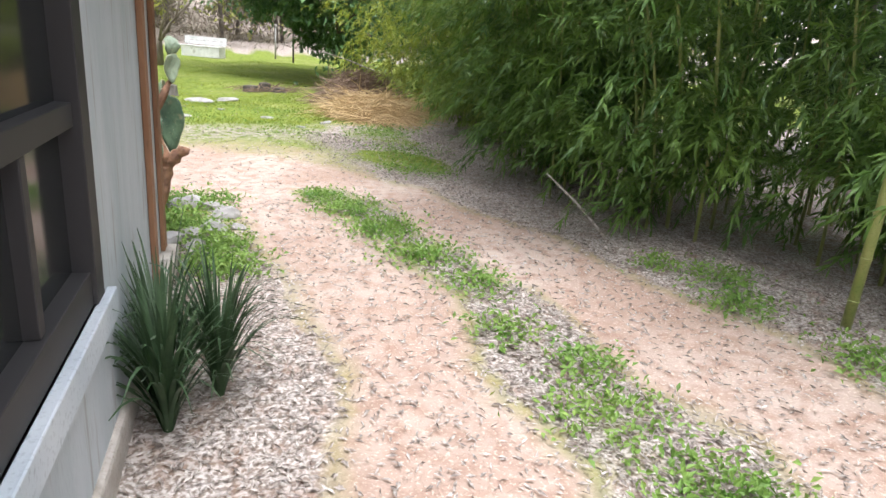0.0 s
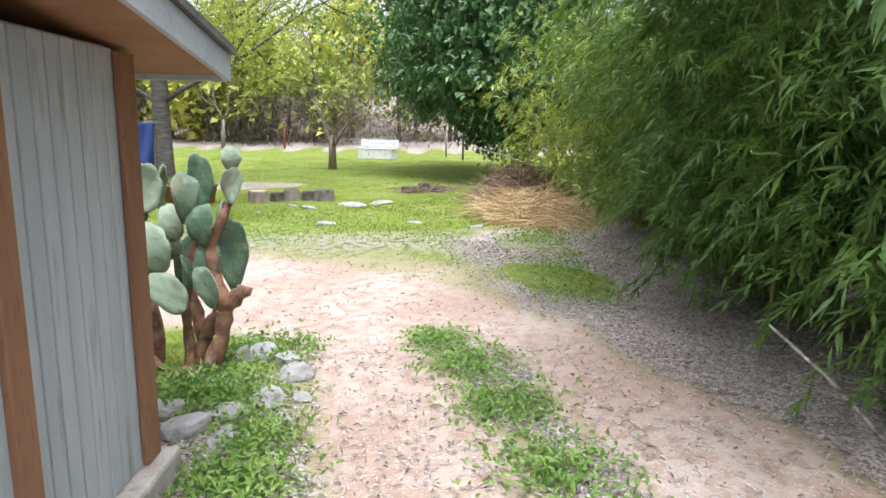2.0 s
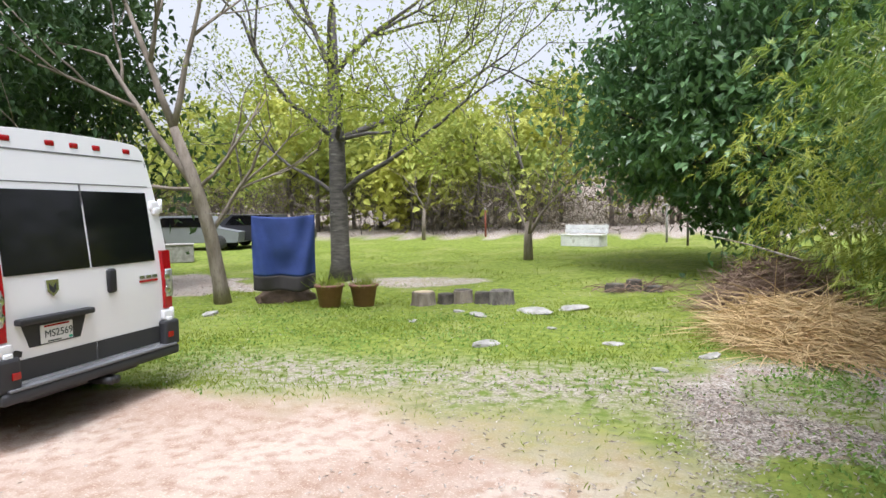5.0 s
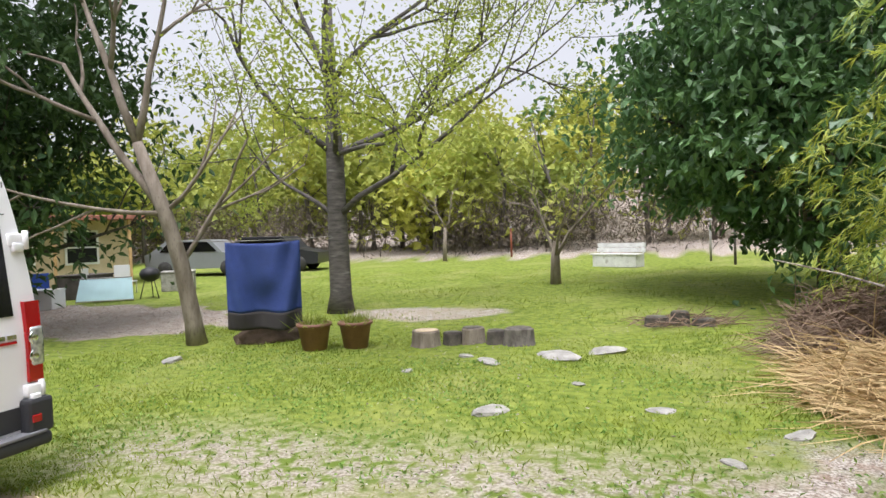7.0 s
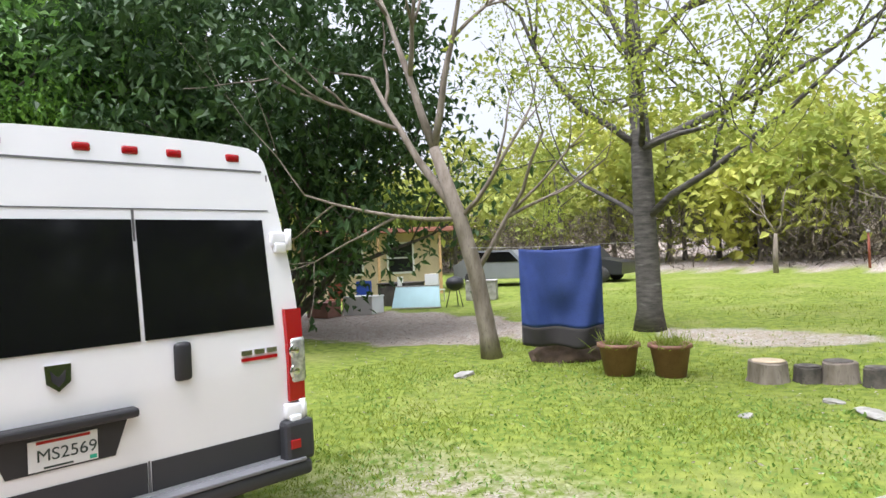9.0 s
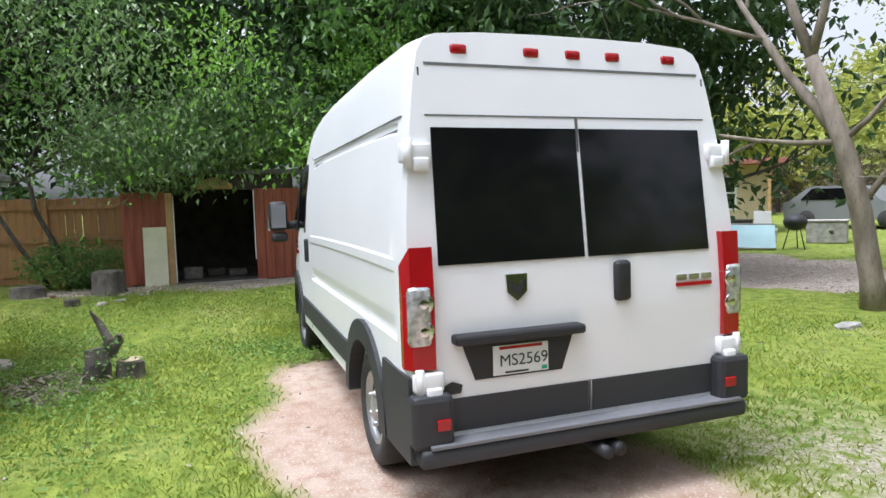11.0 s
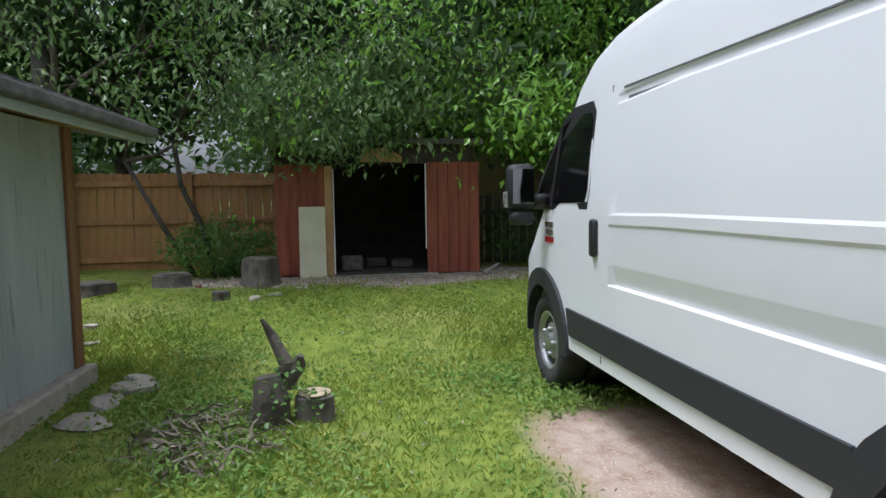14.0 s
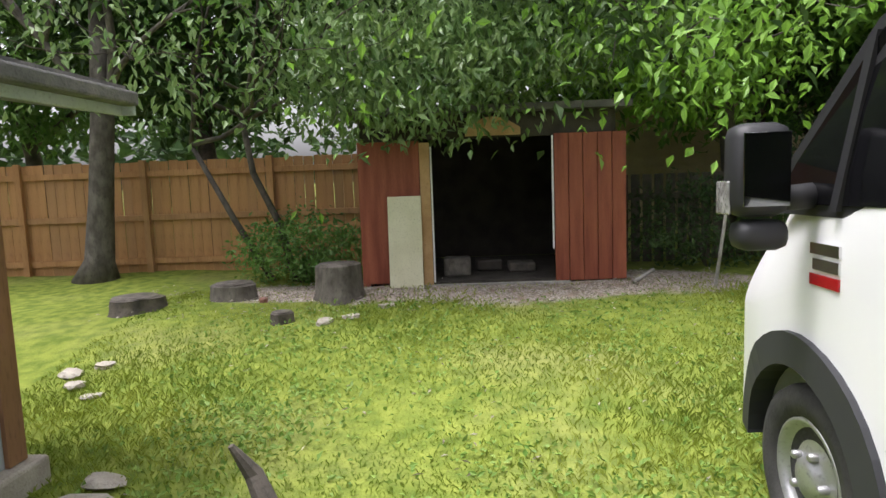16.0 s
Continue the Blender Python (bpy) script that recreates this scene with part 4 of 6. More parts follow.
# ---- bamboo ----
def spray_leaves(name, anchors, ways, per, reach, length, width, mat, rng, parent):
    """Drooping twigs from each anchor, with narrow leaves fanned along them."""
    k = len(anchors)
    w = ways / np.linalg.norm(ways, axis=1)[:, None]
    t = rng.uniform(0.15, 1.0, (k, per))
    ln = (reach * rng.uniform(0.6, 1.3, k))[:, None]
    p = anchors[:, None, :] + w[:, None, :] * (ln * t)[..., None]
    p[..., 2] -= 0.55 * ln * t ** 2
    d = w[:, None, :] + rng.normal(size=(k, per, 3)) * 0.42
    d[..., 2] -= 0.9 * t
    p, d = p.reshape(-1, 3), d.reshape(-1, 3)
    keep = p[:, 2] > 0.10
    p, d = p[keep], d[keep]
    n = len(p)
    d /= np.linalg.norm(d, axis=1)[:, None]
    s = np.cross(d, rng.normal(size=(n, 3)) * 0.35 + (0, 0, 1))
    s /= np.linalg.norm(s, axis=1)[:, None] + 1e-9
    u = np.cross(s, d)
    le = (length * rng.uniform(0.6, 1.25, n))[:, None]
    wd = (width * rng.uniform(0.7, 1.25, n))[:, None]
    mid = p + d * le * 0.4
    v = np.stack([p, mid + s * wd / 2 + u * wd * 0.15, p + d * le - u * wd, mid - s * wd / 2 + u * wd * 0.15], 1)
    ob = from_np(name, v.reshape(-1, 3), np.arange(4 * n).reshape(-1, 4), mat)
    ob.parent = parent
    return ob


def bamboo(base, seed, height, culms, leaf_count, reach, mat=None, lean=(-0.5, 0.0), low_share=0.22):
    rng = np.random.default_rng(seed)
    root = tagged(new("bamboo_clump"), "dense green bamboo clump arching over leaf litter", "bamboo", "bamboo along the drive")
    root.location = (base[0], base[1], float(gz(*base)) - 0.05)
    bm, pts, ways = bmesh.new(), [], []
    for _ in range(culms):
        a, r = rng.uniform(0, math.tau), reach * math.sqrt(rng.uniform(0, 1))
        p = Vector((math.cos(a) * r * 0.8, math.sin(a) * r, 0))
        out = Vector((math.cos(a) * 0.3 + lean[0] * rng.uniform(0.1, 1.1), math.sin(a) * 0.35 + lean[1], 0))
        h = height * rng.uniform(0.6, 1.1)
        line = [p + out * (t ** 2) * h * 0.42 + Vector((0, 0, h * (t - 0.22 * t ** 3))) for t in np.linspace(0, 1, 9)]
        rad = 0.012 + 0.012 * rng.uniform()
        add_tube(bm, line, [rad * (1 - 0.75 * i / 8) for i in range(9)], 6)
        for i in range(2, 9):
            for _k in range(3):
                # a branch with several leafy twigs, pointing out from the clump
                b = rng.uniform(0, math.tau)
                way = np.array((math.cos(b) - 0.35, math.sin(b), rng.uniform(-0.1, 0.7)))
                tip = np.array(line[i].lerp(line[i - 1], rng.uniform())) + way * rng.uniform(0.25, 0.75)
                pts.append(tip)
                ways.append(way)
    bm_object("culms", bm, M_culm, True, root)
    ps, ws = np.array(pts), np.array(ways)
    per = 16
    sprays = leaf_count // per
    pick = rng.integers(0, len(ps), sprays)
    c = ps[pick] + rng.normal(size=(sprays, 3)) * (0.22, 0.22, 0.15)
    w = ws[pick] + rng.normal(size=(sprays, 3)) * 0.35
    # low leafy shoots in tufts along the front
    low = int(sprays * low_share)
    tufts = np.stack([rng.uniform(-1.0, 0.3, 9) * reach, rng.uniform(-1.1, 1.1, 9) * reach, rng.uniform(0.35, 1.35, 9)], 1)
    c[:low] = tufts[rng.integers(0, 9, low)] + rng.normal(size=(low, 3)) * (0.16, 0.22, 0.22)
    w[:low] = rng.normal(size=(low, 3)) * (0.7, 0.8, 0.4) + (-0.5, 0, 0.25)
    keep = c[:, 2] > 0.2
    spray_leaves("leaves", c[keep], w[keep], per, 0.42, 0.17, 0.024, mat or M_bamboo_leaf, rng, root)
    return root


for i, (x, y, h, cu, lf, rc) in enumerate([(9.3, -8.6, 7.5, 10, 17000, 1.2), (9.0, -6.5, 7.6, 11, 24000, 1.15), (8.3, -4.4, 7.6, 12, 29000, 1.15), (7.95, -2.7, 7.4, 12, 31000, 1.1), (8.3, -0.8, 6.8, 12, 29000, 1.1),
                                           (8.6, 1.2, 6.0, 10, 24000, 1.1), (8.9, 3.2, 4.8, 9, 19000, 1.1), (10.2, -5.0, 7.0, 8, 16000, 1.5), (10.2, -1.5, 7.0, 8, 17000, 1.6), (10.4, 2.0, 6.5, 8, 16000, 1.6), (9.6, 5.2, 5.0, 9, 16000, 1.2), (10.8, -8.5, 7, 8, 11000, 1.5)]):
    # far clumps get the leaf colour with sunlight painted in
    bamboo((x, y), 60 + i, h, cu, lf, rc, M_bamboo_sunlit if y > 0.5 else None, (-0.7, 0.05))
bamboo((8.1, 6.8), 80, 3.0, 9, 5200, 0.7, M_bamboo_yellow, (-0.9, 0.1))
bamboo((8.4, 5.0), 81, 3.8, 9, 5200, 0.7, M_bamboo_yellow, (-0.9, 0.3))
# one thick stalk standing in the open, and fallen canes
stalk = tagged(new("bamboo_stalk"), "single thick yellow-green bamboo stalk in leaf litter", "bamboo")
stalk.location = (7.35, -6.95, float(gz(7.35, -6.95)) - 0.04)
tube("culm", [(0, 0, 0), (0.0, 0.0, 0.9), (0.03, 0.03, 1.9), (0.1, 0.1, 3.2)], [0.035, 0.034, 0.032, 0.026], M_culm, 10, stalk)
for i in range(9):
    lathe("node", [(0.036, -0.006), (0.040, 0.0), (0.036, 0.006)], M_culm, Matrix.Translation((0.004 * max(0, i - 3), 0.004 * max(0, i - 3), 0.25 + 0.304 * i)), 12, stalk)
leaves("leaves", np.array([(0.05, 0.05, 2.2)]) + np.random.default_rng(5).normal(size=(160, 3)) * (0.3, 0.3, 0.4), 0.16, 0.018, M_bamboo_leaf, np.random.default_rng(6), 0.6, stalk)
for a, b in (((6.75, -4.9, 0.12), (6.35, -4.35, 0.62)), ((7.3, -3.0, 1.25), (8.0, -3.2, 1.1)), ((6.9, 5.2, 1.0), (5.7, 5.9, 1.35))):
    tagged(tube("dead_cane", [a, tuple((u + v) / 2 + 0.02 for u, v in zip(a, b)), b], [0.014, 0.012, 0.009], M_litter, 6), "dry grey cane leaning out of the bamboo", "cane")


# ---- shed and fence ----
def build_shed():
    shed = tagged(new("shed"), "open wooden shed with red-brown doors and dark inside", "shed")
    x0, z0 = -9.35, 0.30
    w = 0.05

    def part(name, lo, hi, mat, bevel=0.006, m=None):
        return box(name, lo, hi, mat, bevel, shed, m)
    # floor, walls and header coloured near-black for the shade inside
    part("floor", (x0 - 2.2, -3.3, z0 - 0.1), (x0, -0.5, z0 + 0.06), M_dark_shaded_wood)
    part("back_wall", (x0 - 2.25, -3.35, z0 + 0.062), (x0 - 2.2, -0.45, 2.3), M_dark_shaded_wood)
    part("side_wall", (x0 - 2.2, -3.35, z0 + 0.062), (x0 - 0.05, -3.30, 2.25), M_dark_shaded_wood)
    part("side_wall", (x0 - 2.2, -0.50, z0 + 0.062), (x0 - 0.05, -0.45, 2.25), M_dark_shaded_wood)
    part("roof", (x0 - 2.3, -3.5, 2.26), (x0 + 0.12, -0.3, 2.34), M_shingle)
    part("header", (x0 - 0.06, -3.3, 1.98), (x0 - 0.01, -0.5, 2.255), M_dark_shaded_wood)
    part("front_panel", (x0 - 0.05, -3.38, z0 + 0.02), (x0, -2.68, 1.975), M_redwood)
    part("door_post", (x0 - 0.03, -2.675, z0 + 0.02), (x0 + 0.03, -2.56, 1.95), M_raw_wood)
    part("door_edge", (x0 + 0.002, -2.555, z0 + 0.05), (x0 + 0.02, -2.535, 1.9), M_white)
    # boards of the open door
    for i in range(5):
        y = -1.16 + i * 0.162
        part("door_board", (x0 - 0.01 - 0.003 * (i % 2), y + 0.003, z0 + 0.03), (x0 + 0.03, y + 0.159, 2.0), M_redwood)
    part("door_edge", (x0 + 0.0, -1.185, z0 + 0.4), (x0 + 0.025, -1.165, 1.98), M_white)
    part("threshold", (x0, -2.62, z0 - 0.03), (x0 + 0.06, -1.0, z0 + 0.03), M_stone)
    bm = bmesh.new()
    n = 9
    top = [(x0 + 0.02, -2.15 + 0.62 * i / n, 2.08 + 0.13 * math.sin(math.pi * i / n)) for i in range(n + 1)]
    add_plate(bm, top + [(x0 + 0.02, -1.53, 2.0), (x0 + 0.02, -2.15, 2.0)], (0.03, 0, 0))
    bm_object("arched_board", bm, M_raw_wood, parent=shed)
    for i, (y, h, dx) in enumerate(((-2.3, 0.22, 0.3), (-1.9, 0.14, 0.7), (-1.5, 0.12, 0.5))):
        part("inside_clutter", (x0 - dx - 0.3, y - 0.15, z0 + 0.061), (x0 - dx, y + 0.18, z0 + 0.061 + h), (M_bark, M_dark_shaded_wood, M_bark_dark)[i], 0.03)
    return shed


build_shed()
panel = box("cream_board", (-0.015, -0.19, 0), (0.015, 0.19, 1.07), M_cream, 0.004)
panel.matrix_world = pose(-9.18, -2.86, 0.29, 0, -5, 0)
tagged(panel, "cream-coloured board leaning against a red shed", "board")


def build_fence():
    fence = tagged(new("fence"), "tall brown wooden board fence with rails and posts", "fence", kind="structure")
    fence.matrix_world = Matrix.Translation((-11.35, -11.0, 0.22)) @ Matrix.Rotation(radians(90), 4, "Z")
    L, H = 8.0, 1.72
    bm = bmesh.new()
    add_box(bm, (0, 0, 0), (0.137, 0.016, H), 0.003)
    first = bm_object("board", bm, M_fence, parent=fence)
    rng = random.Random(7)
    n = int(L / 0.142)
    for i in range(n):
        b = first if i == 0 else new("board", first.data)
        b.parent = fence
        b.matrix_local = pose(i * 0.142, rng.uniform(-0.002, 0.002), rng.uniform(-0.012, 0.012), 0, rng.uniform(-0.3, 0.3), 0)
    for z in (0.22, 0.86, 1.50):
        box("rail", (0, -0.042, z), (L, -0.003, z + 0.085), M_fence, 0.004, fence)
    for x in (0.5, 2.35, 4.2, 6.05, 7.9):
        box("post", (x - 0.045, -0.10, -0.1), (x + 0.045, -0.044, H + 0.02), M_fence, 0.005, fence)
    return fence


build_fence()
# weathered grey fence and neighbour's siding beyond the shed
nb = tagged(new("neighbour_house"), "brick-coloured neighbouring house behind trees", "house")
nb.location = (-16.5, 4.0, 0.2)
box("wall", (-2, -3, 0), (0, 4, 3.2), M_tan, 0.01, nb)
for i in range(14):
    box("siding_course", (0.002, -3, 0.1 + i * 0.22), (0.02, 4, 0.1 + i * 0.22 + 0.2), M_tan, 0.004, nb)
box("roof", (-2.4, -3.4, 3.205), (0.5, 4.4, 3.4), M_shingle, 0.02, nb)
gf = tagged(new("grey_fence"), "weathered dark picket fence in the undergrowth", "fence", kind="structure")
gf.location = (-10.9, -0.2, 0.25)
for i in range(22):
    box("picket", (0, i * 0.16, 0), (0.02, i * 0.16 + 0.12, 1.25), M_bark_dark, 0.004, gf)
box("rail", (0.022, 0, 0.9), (0.06, 3.5, 0.99), M_bark_dark, 0.004, gf)
tagged(tube("leaning_pole", [(-8.75, 0.42, 0.28), (-9.0, 0.62, 1.0), (-9.2, 0.78, 1.9)], [0.02, 0.02, 0.018], M_stone, 8), "pale metal pole leaning in the undergrowth", "pole")
tagged(tube("stick", [(-9.05, -0.35, 0.33), (-9.15, -0.1, 0.45)], [0.025, 0.022], M_stone, 6), "pale broken stick on the grass", "stick")


def shrub(label, centre, radii, n, mat, size, seed, name="bush", width=0.4):
    rng = np.random.default_rng(seed)
    root = tagged(new(name), label, "bush")
    root.location = (centre[0], centre[1], float(gz(centre[0], centre[1])))
    bm, tips = bmesh.new(), []
    for _ in range(7):
        a = rng.uniform(0, math.tau)
        grow(rng, bm, (0, 0, -0.05), (math.cos(a) * 0.6, math.sin(a) * 0.6, 1), radii[2] * 1.1, 0.012, 1, tips, 0.3, 3, 0.1, 5)
    bm_object("stems", bm, M_bark_dark, True, root)
    c = clumps(rng, n // 14, [((0, 0, radii[2]), radii, 1.0)], 14, (0.09, 0.09, 0.07))
    leaves("leaves", c[c[:, 2] > 0.02], size, size * width, mat, rng, 0.3, root)
    return root


shrub("low dark green bush in front of a fence", (-10.1, -4.25), (0.6, 0.9, 0.45), 3200, M_leaf_mid, 0.09, 90)
shrub("dark undergrowth beside a shed", (-10.2, 0.9), (0.8, 1.2, 0.6), 2600, M_leaf_dark, 0.09, 91)
shrub("dark undergrowth behind a van", (-10.4, 3.0), (0.9, 1.4, 1.1), 3400, M_leaf_dark, 0.1, 92)


# ---- stumps, stones, pots ----
def stump(label, at, r, h, seed, bark=None, top=None, rz=0.0, name="tree_stump"):
    rng = np.random.default_rng(seed)
    root = tagged(new(name), label, "stump")
    root.location = (at[0], at[1], float(gz(*at)) - 0.05)
    seg = 22
    wob = 1 + 0.10 * np.sin(np.arange(seg) * math.tau / seg * 3 + seed) + rng.normal(size=seg) * 0.035
    bm = bmesh.new()
    rings = []
    for z, k in ((0, 1.22), (0.3 * h, 1.04), (0.7 * h, 1.0), (0.96 * h, 0.98), (h, 0.9)):
        rings.append([bm.verts.new((r * k * wob[i] * math.cos(i * math.tau / seg), r * k * wob[i] * math.sin(i * math.tau / seg), z + 0.03 * h * math.sin(i * math.tau / seg + seed))) for i in range(seg)])
    for a, b in zip(rings, rings[1:]):
        for i in range(seg):
            bm.faces.new((a[i], a[(i + 1) % seg], b[(i + 1) % seg], b[i]))
    bm.faces.new(rings[-1])
    bm_object("bark", bm, bark or M_bark, True, root).data.set_sharp_from_angle(angle=radians(40))
    lathe("cut_face", [(r * 0.86, 0), (r * 0.85, 0.006)], top or M_bark, Matrix.Translation((0, 0, h + 0.004)), 22, root)
    return root


stump("weathered grey tree stump by a shed", (-8.75, -3.55), 0.24, 0.42, 1)
stump("mossy low log in the grass", (-8.45, -5.6), 0.26, 0.18, 2, M_bark_dark)
stump("small mossy stump in the grass", (-7.95, -3.95), 0.11, 0.14, 3, M_bark_dark)
stump("half-buried grey root stump by a fence", (-8.95, -4.75), 0.24, 0.22, 4)
stump("short cut stump with a pale top", (-4.12, -2.72), 0.13, 0.22, 5, M_bark, M_log_end)
# the broken mossy stem beside it
snag = tagged(new("broken_stump"), "splintered mossy tree snag with ivy leaves", "stump")
snag.location = (-4.02, -3.02, -0.03)
snag.scale = (1, 1, 0.82)
bm = bmesh.new()
add_tube(bm, [(0, 0, 0), (0.02, 0.03, 0.25), (0.0, 0.0, 0.42)], [0.15, 0.12, 0.09], 10)
add_tube(bm, [(-0.1, 0.1, 0.3), (-0.08, 0.12, 0.5), (-0.13, 0.03, 0.72), (-0.10, -0.03, 0.86)], [0.07, 0.05, 0.035, 0.012], 8)
add_tube(bm, [(-0.1, 0.1, 0.3), (-0.1, 0.2, 0.48), (-0.05, 0.22, 0.56)], [0.07, 0.055, 0.02], 8)
bm_object("wood", bm, M_bark_dark, False, snag)
leaves("ivy", np.random.default_rng(3).normal(size=(160, 3)) * (0.14, 0.18, 0.14) + (0.02, 0.1, 0.32), 0.05, 0.04, M_leaf_mid, np.random.default_rng(4), 0.2, snag)


def rock(label, at, size, seed, mat=None, name="stone"):
    rng = np.random.default_rng(seed)
    bm = bmesh.new()
    bmesh.ops.create_icosphere(bm, subdivisions=2, radius=1.0)
    for v in bm.verts:
        k = 1 + 0.22 * math.sin(3.1 * v.co.x + seed) * math.cos(2.7 * v.co.y + seed * 2) + 0.10 * math.sin(6 * v.co.z + seed)
        v.co = Vector((v.co.x * size[0] * k, v.co.y * size[1] * k, max(-0.4, min(0.75, v.co.z)) * size[2] * k))
    ob = bm_object(name, bm, mat or M_stone, False)
    ob.matrix_world = pose(at[0], at[1], float(gz(at[0], at[1])) + size[2] * 0.25, rng.uniform(-8, 8), rng.uniform(-8, 8), rng.uniform(0, 180))
    return tagged(ob, label, "stone", "stones")


k = 100
for x, y, s in ((2.17, 5.87, 0.17), (3.05, 6.40, 0.24), (3.66, 6.88, 0.22), (2.79, 3.57, 0.16), (1.75, 6.2, 0.10), (5.5, 3.4, 0.11), (1.2, 5.3, 0.08), (4.4, 4.0, 0.10), (3.5, 4.8, 0.08), (4.9, 2.6, 0.09), (-2.6, 5.2, 0.16)):
    k += 1
    rock("flat pale limestone slab lying in the grass", (x, y), (s * 1.3, s * 0.8, s * 0.32), k)
for x, y, s in ((3.09, -4.24, 0.13), (2.9, -4.42, 0.15), (3.15, -4.5, 0.11), (3.3, -4.0, 0.13), (3.4, -3.6, 0.14), (3.42, -4.3, 0.09), (3.3, -3.3, 0.12), (2.7, -4.2, 0.14), (3.05, -3.2, 0.17), (3.5, -3.95, 0.07)):
    k += 1
    rock("pale rough stone edging a planting bed", (x, y), (s, s * 0.8, s * 0.6), k)
for x, y, s in ((-6.81, -5.3, 0.14), (-6.6, -5.15, 0.12), (-6.95, -5.1, 0.12), (-4.9, -4.1, 0.20), (-4.6, -4.2, 0.18), (-5.2, -4.15, 0.15), (-4.2, -4.2, 0.2), (-7.89, -3.54, 0.13), (-8.0, -3.3, 0.12), (-8.3, -3.0, 0.10), (-6.4, -4.9, 0.1), (-3.7, -3.6, 0.12)):
    k += 1
    rock("grey rubble stone at the foot of a house", (x, y), (s * 0.9, s * 0.6, s * 0.3), k, M_concrete)
rock("orange brick fragment in the grass", (-8.7, -4.35), (0.07, 0.05, 0.05), 200, M_pot, "brick_fragment")


def pot(at):
    root = tagged(new("plant_pot"), "large terracotta-coloured pot with grass in it", "pot", "pots by the tree")
    root.location = (at[0], at[1], float(gz(*at)))
    lathe("bowl", [(0.19, 0), (0.255, 0.38), (0.285, 0.385), (0.285, 0.43), (0.25, 0.43), (0.24, 0.36)], M_pot, None, 28, root)
    lathe("earth", [(0.24, 0.34), (0.235, 0.375)], M_soil, None, 20, root)
    rng = np.random.default_rng(9)
    leaves("grass", np.stack([rng.normal(size=140) * 0.12, rng.normal(size=140) * 0.12, np.full(140, 0.37)], 1), 0.26, 0.016, M_grass, rng, -0.8, root)
    return root


pot((-0.80, 6.35))
pot((-0.26, 6.72))
for i, (x, y) in enumerate(((0.86, 7.0), (1.25, 7.15), (1.55, 7.25), (1.95, 7.2), (2.32, 7.2))):
    s = stump("weathered log round standing in a row on the lawn", (x, y), (0.22, 0.15, 0.18, 0.15, 0.23)[i], (0.30, 0.24, 0.30, 0.26, 0.30)[i], 30 + i, (M_bark_pale, M_bark_dark, M_bark_pale, M_bark_dark, M_bark)[i], M_log_end if i == 0 else M_bark, name="log_round")
for i, (x, y) in enumerate(((4.35, 9.3), (4.75, 9.35), (5.15, 9.3))):
    stump("dark rotten stump in long grass", (x, y), (0.2, 0.15, 0.19)[i], (0.2, 0.28, 0.16)[i], 40 + i, M_bark_dark)


# ---- tarp on a line ----
def build_tarp():
    root = tagged(new("hanging_tarp"), "dark blue cloth hung on a line between trees", "tarp")
    a, b = Vector((-2.42, 6.35, 0)), Vector((-1.44, 7.07, 0))
    nx, nz = 36, 30
    nrm = Vector((0.59, -0.81, 0))
    V = []
    for j in range(nz + 1):
        for i in range(nx + 1):
            u, v = i / nx, j / nz
            fold = 0.05 * math.sin(u * 9 + v * 1.2) * (0.3 + v) + 0.06 * math.exp(-((u - 0.55) ** 2 * 18 + (v - 0.42) ** 2 * 30)) + 0.03 * math.sin((u - 0.5) ** 2 * 30 + v * 7)
            z = 1.76 - 0.04 * math.sin(math.pi * u) - v * (1.44 + 0.05 * u) - 0.02 * math.sin(u * 11) * v
            V.append(tuple(a.lerp(b, u) + nrm * fold + Vector((0, 0, z))))
    Q = [(j * (nx + 1) + i, j * (nx + 1) + i + 1, (j + 1) * (nx + 1) + i + 1, (j + 1) * (nx + 1) + i) for j in range(nz) for i in range(nx)]
    cut = 24 * nx
    for name, quads, mat in (("cloth", Q[:cut], M_tarp), ("dark_hem", Q[cut:], plain("dark_cloth", (0.035, 0.03, 0.03), 0.85))):
        cloth = from_np(name, V, quads, mat, True)
        cloth.parent = root
        so = cloth.modifiers.new("thick", "SOLIDIFY")
        so.thickness = 0.006
    tube("line", [tuple(Vector((-3.5, 6.35, 1.82))), tuple(a + Vector((0, 0, 1.78))), tuple(b + Vector((0, 0, 1.78))), (-2.42, 10.0, 1.8)], [0.006] * 4, M_stone, 5, root)
    return root


build_tarp()
mound = tagged(new("soil_heap"), "dark soil and compost heap behind a hanging cloth", "heap")
bm = bmesh.new()
bmesh.ops.create_icosphere(bm, subdivisions=4, radius=1.0)
for v in bm.verts:
    n = 1 + 0.15 * noise.noise(v.co * 3) + 0.06 * noise.noise(v.co * 9)
    v.co = Vector((v.co.x * 0.6 * n, v.co.y * 0.4 * n, max(v.co.z, -0.1) * 0.3 * n))
bm_object("earth", bm, M_soil, True, mound)
mound.matrix_world = pose(-2.15, 7.15, float(gz(-2.15, 7.15)), 0, 0, 36)


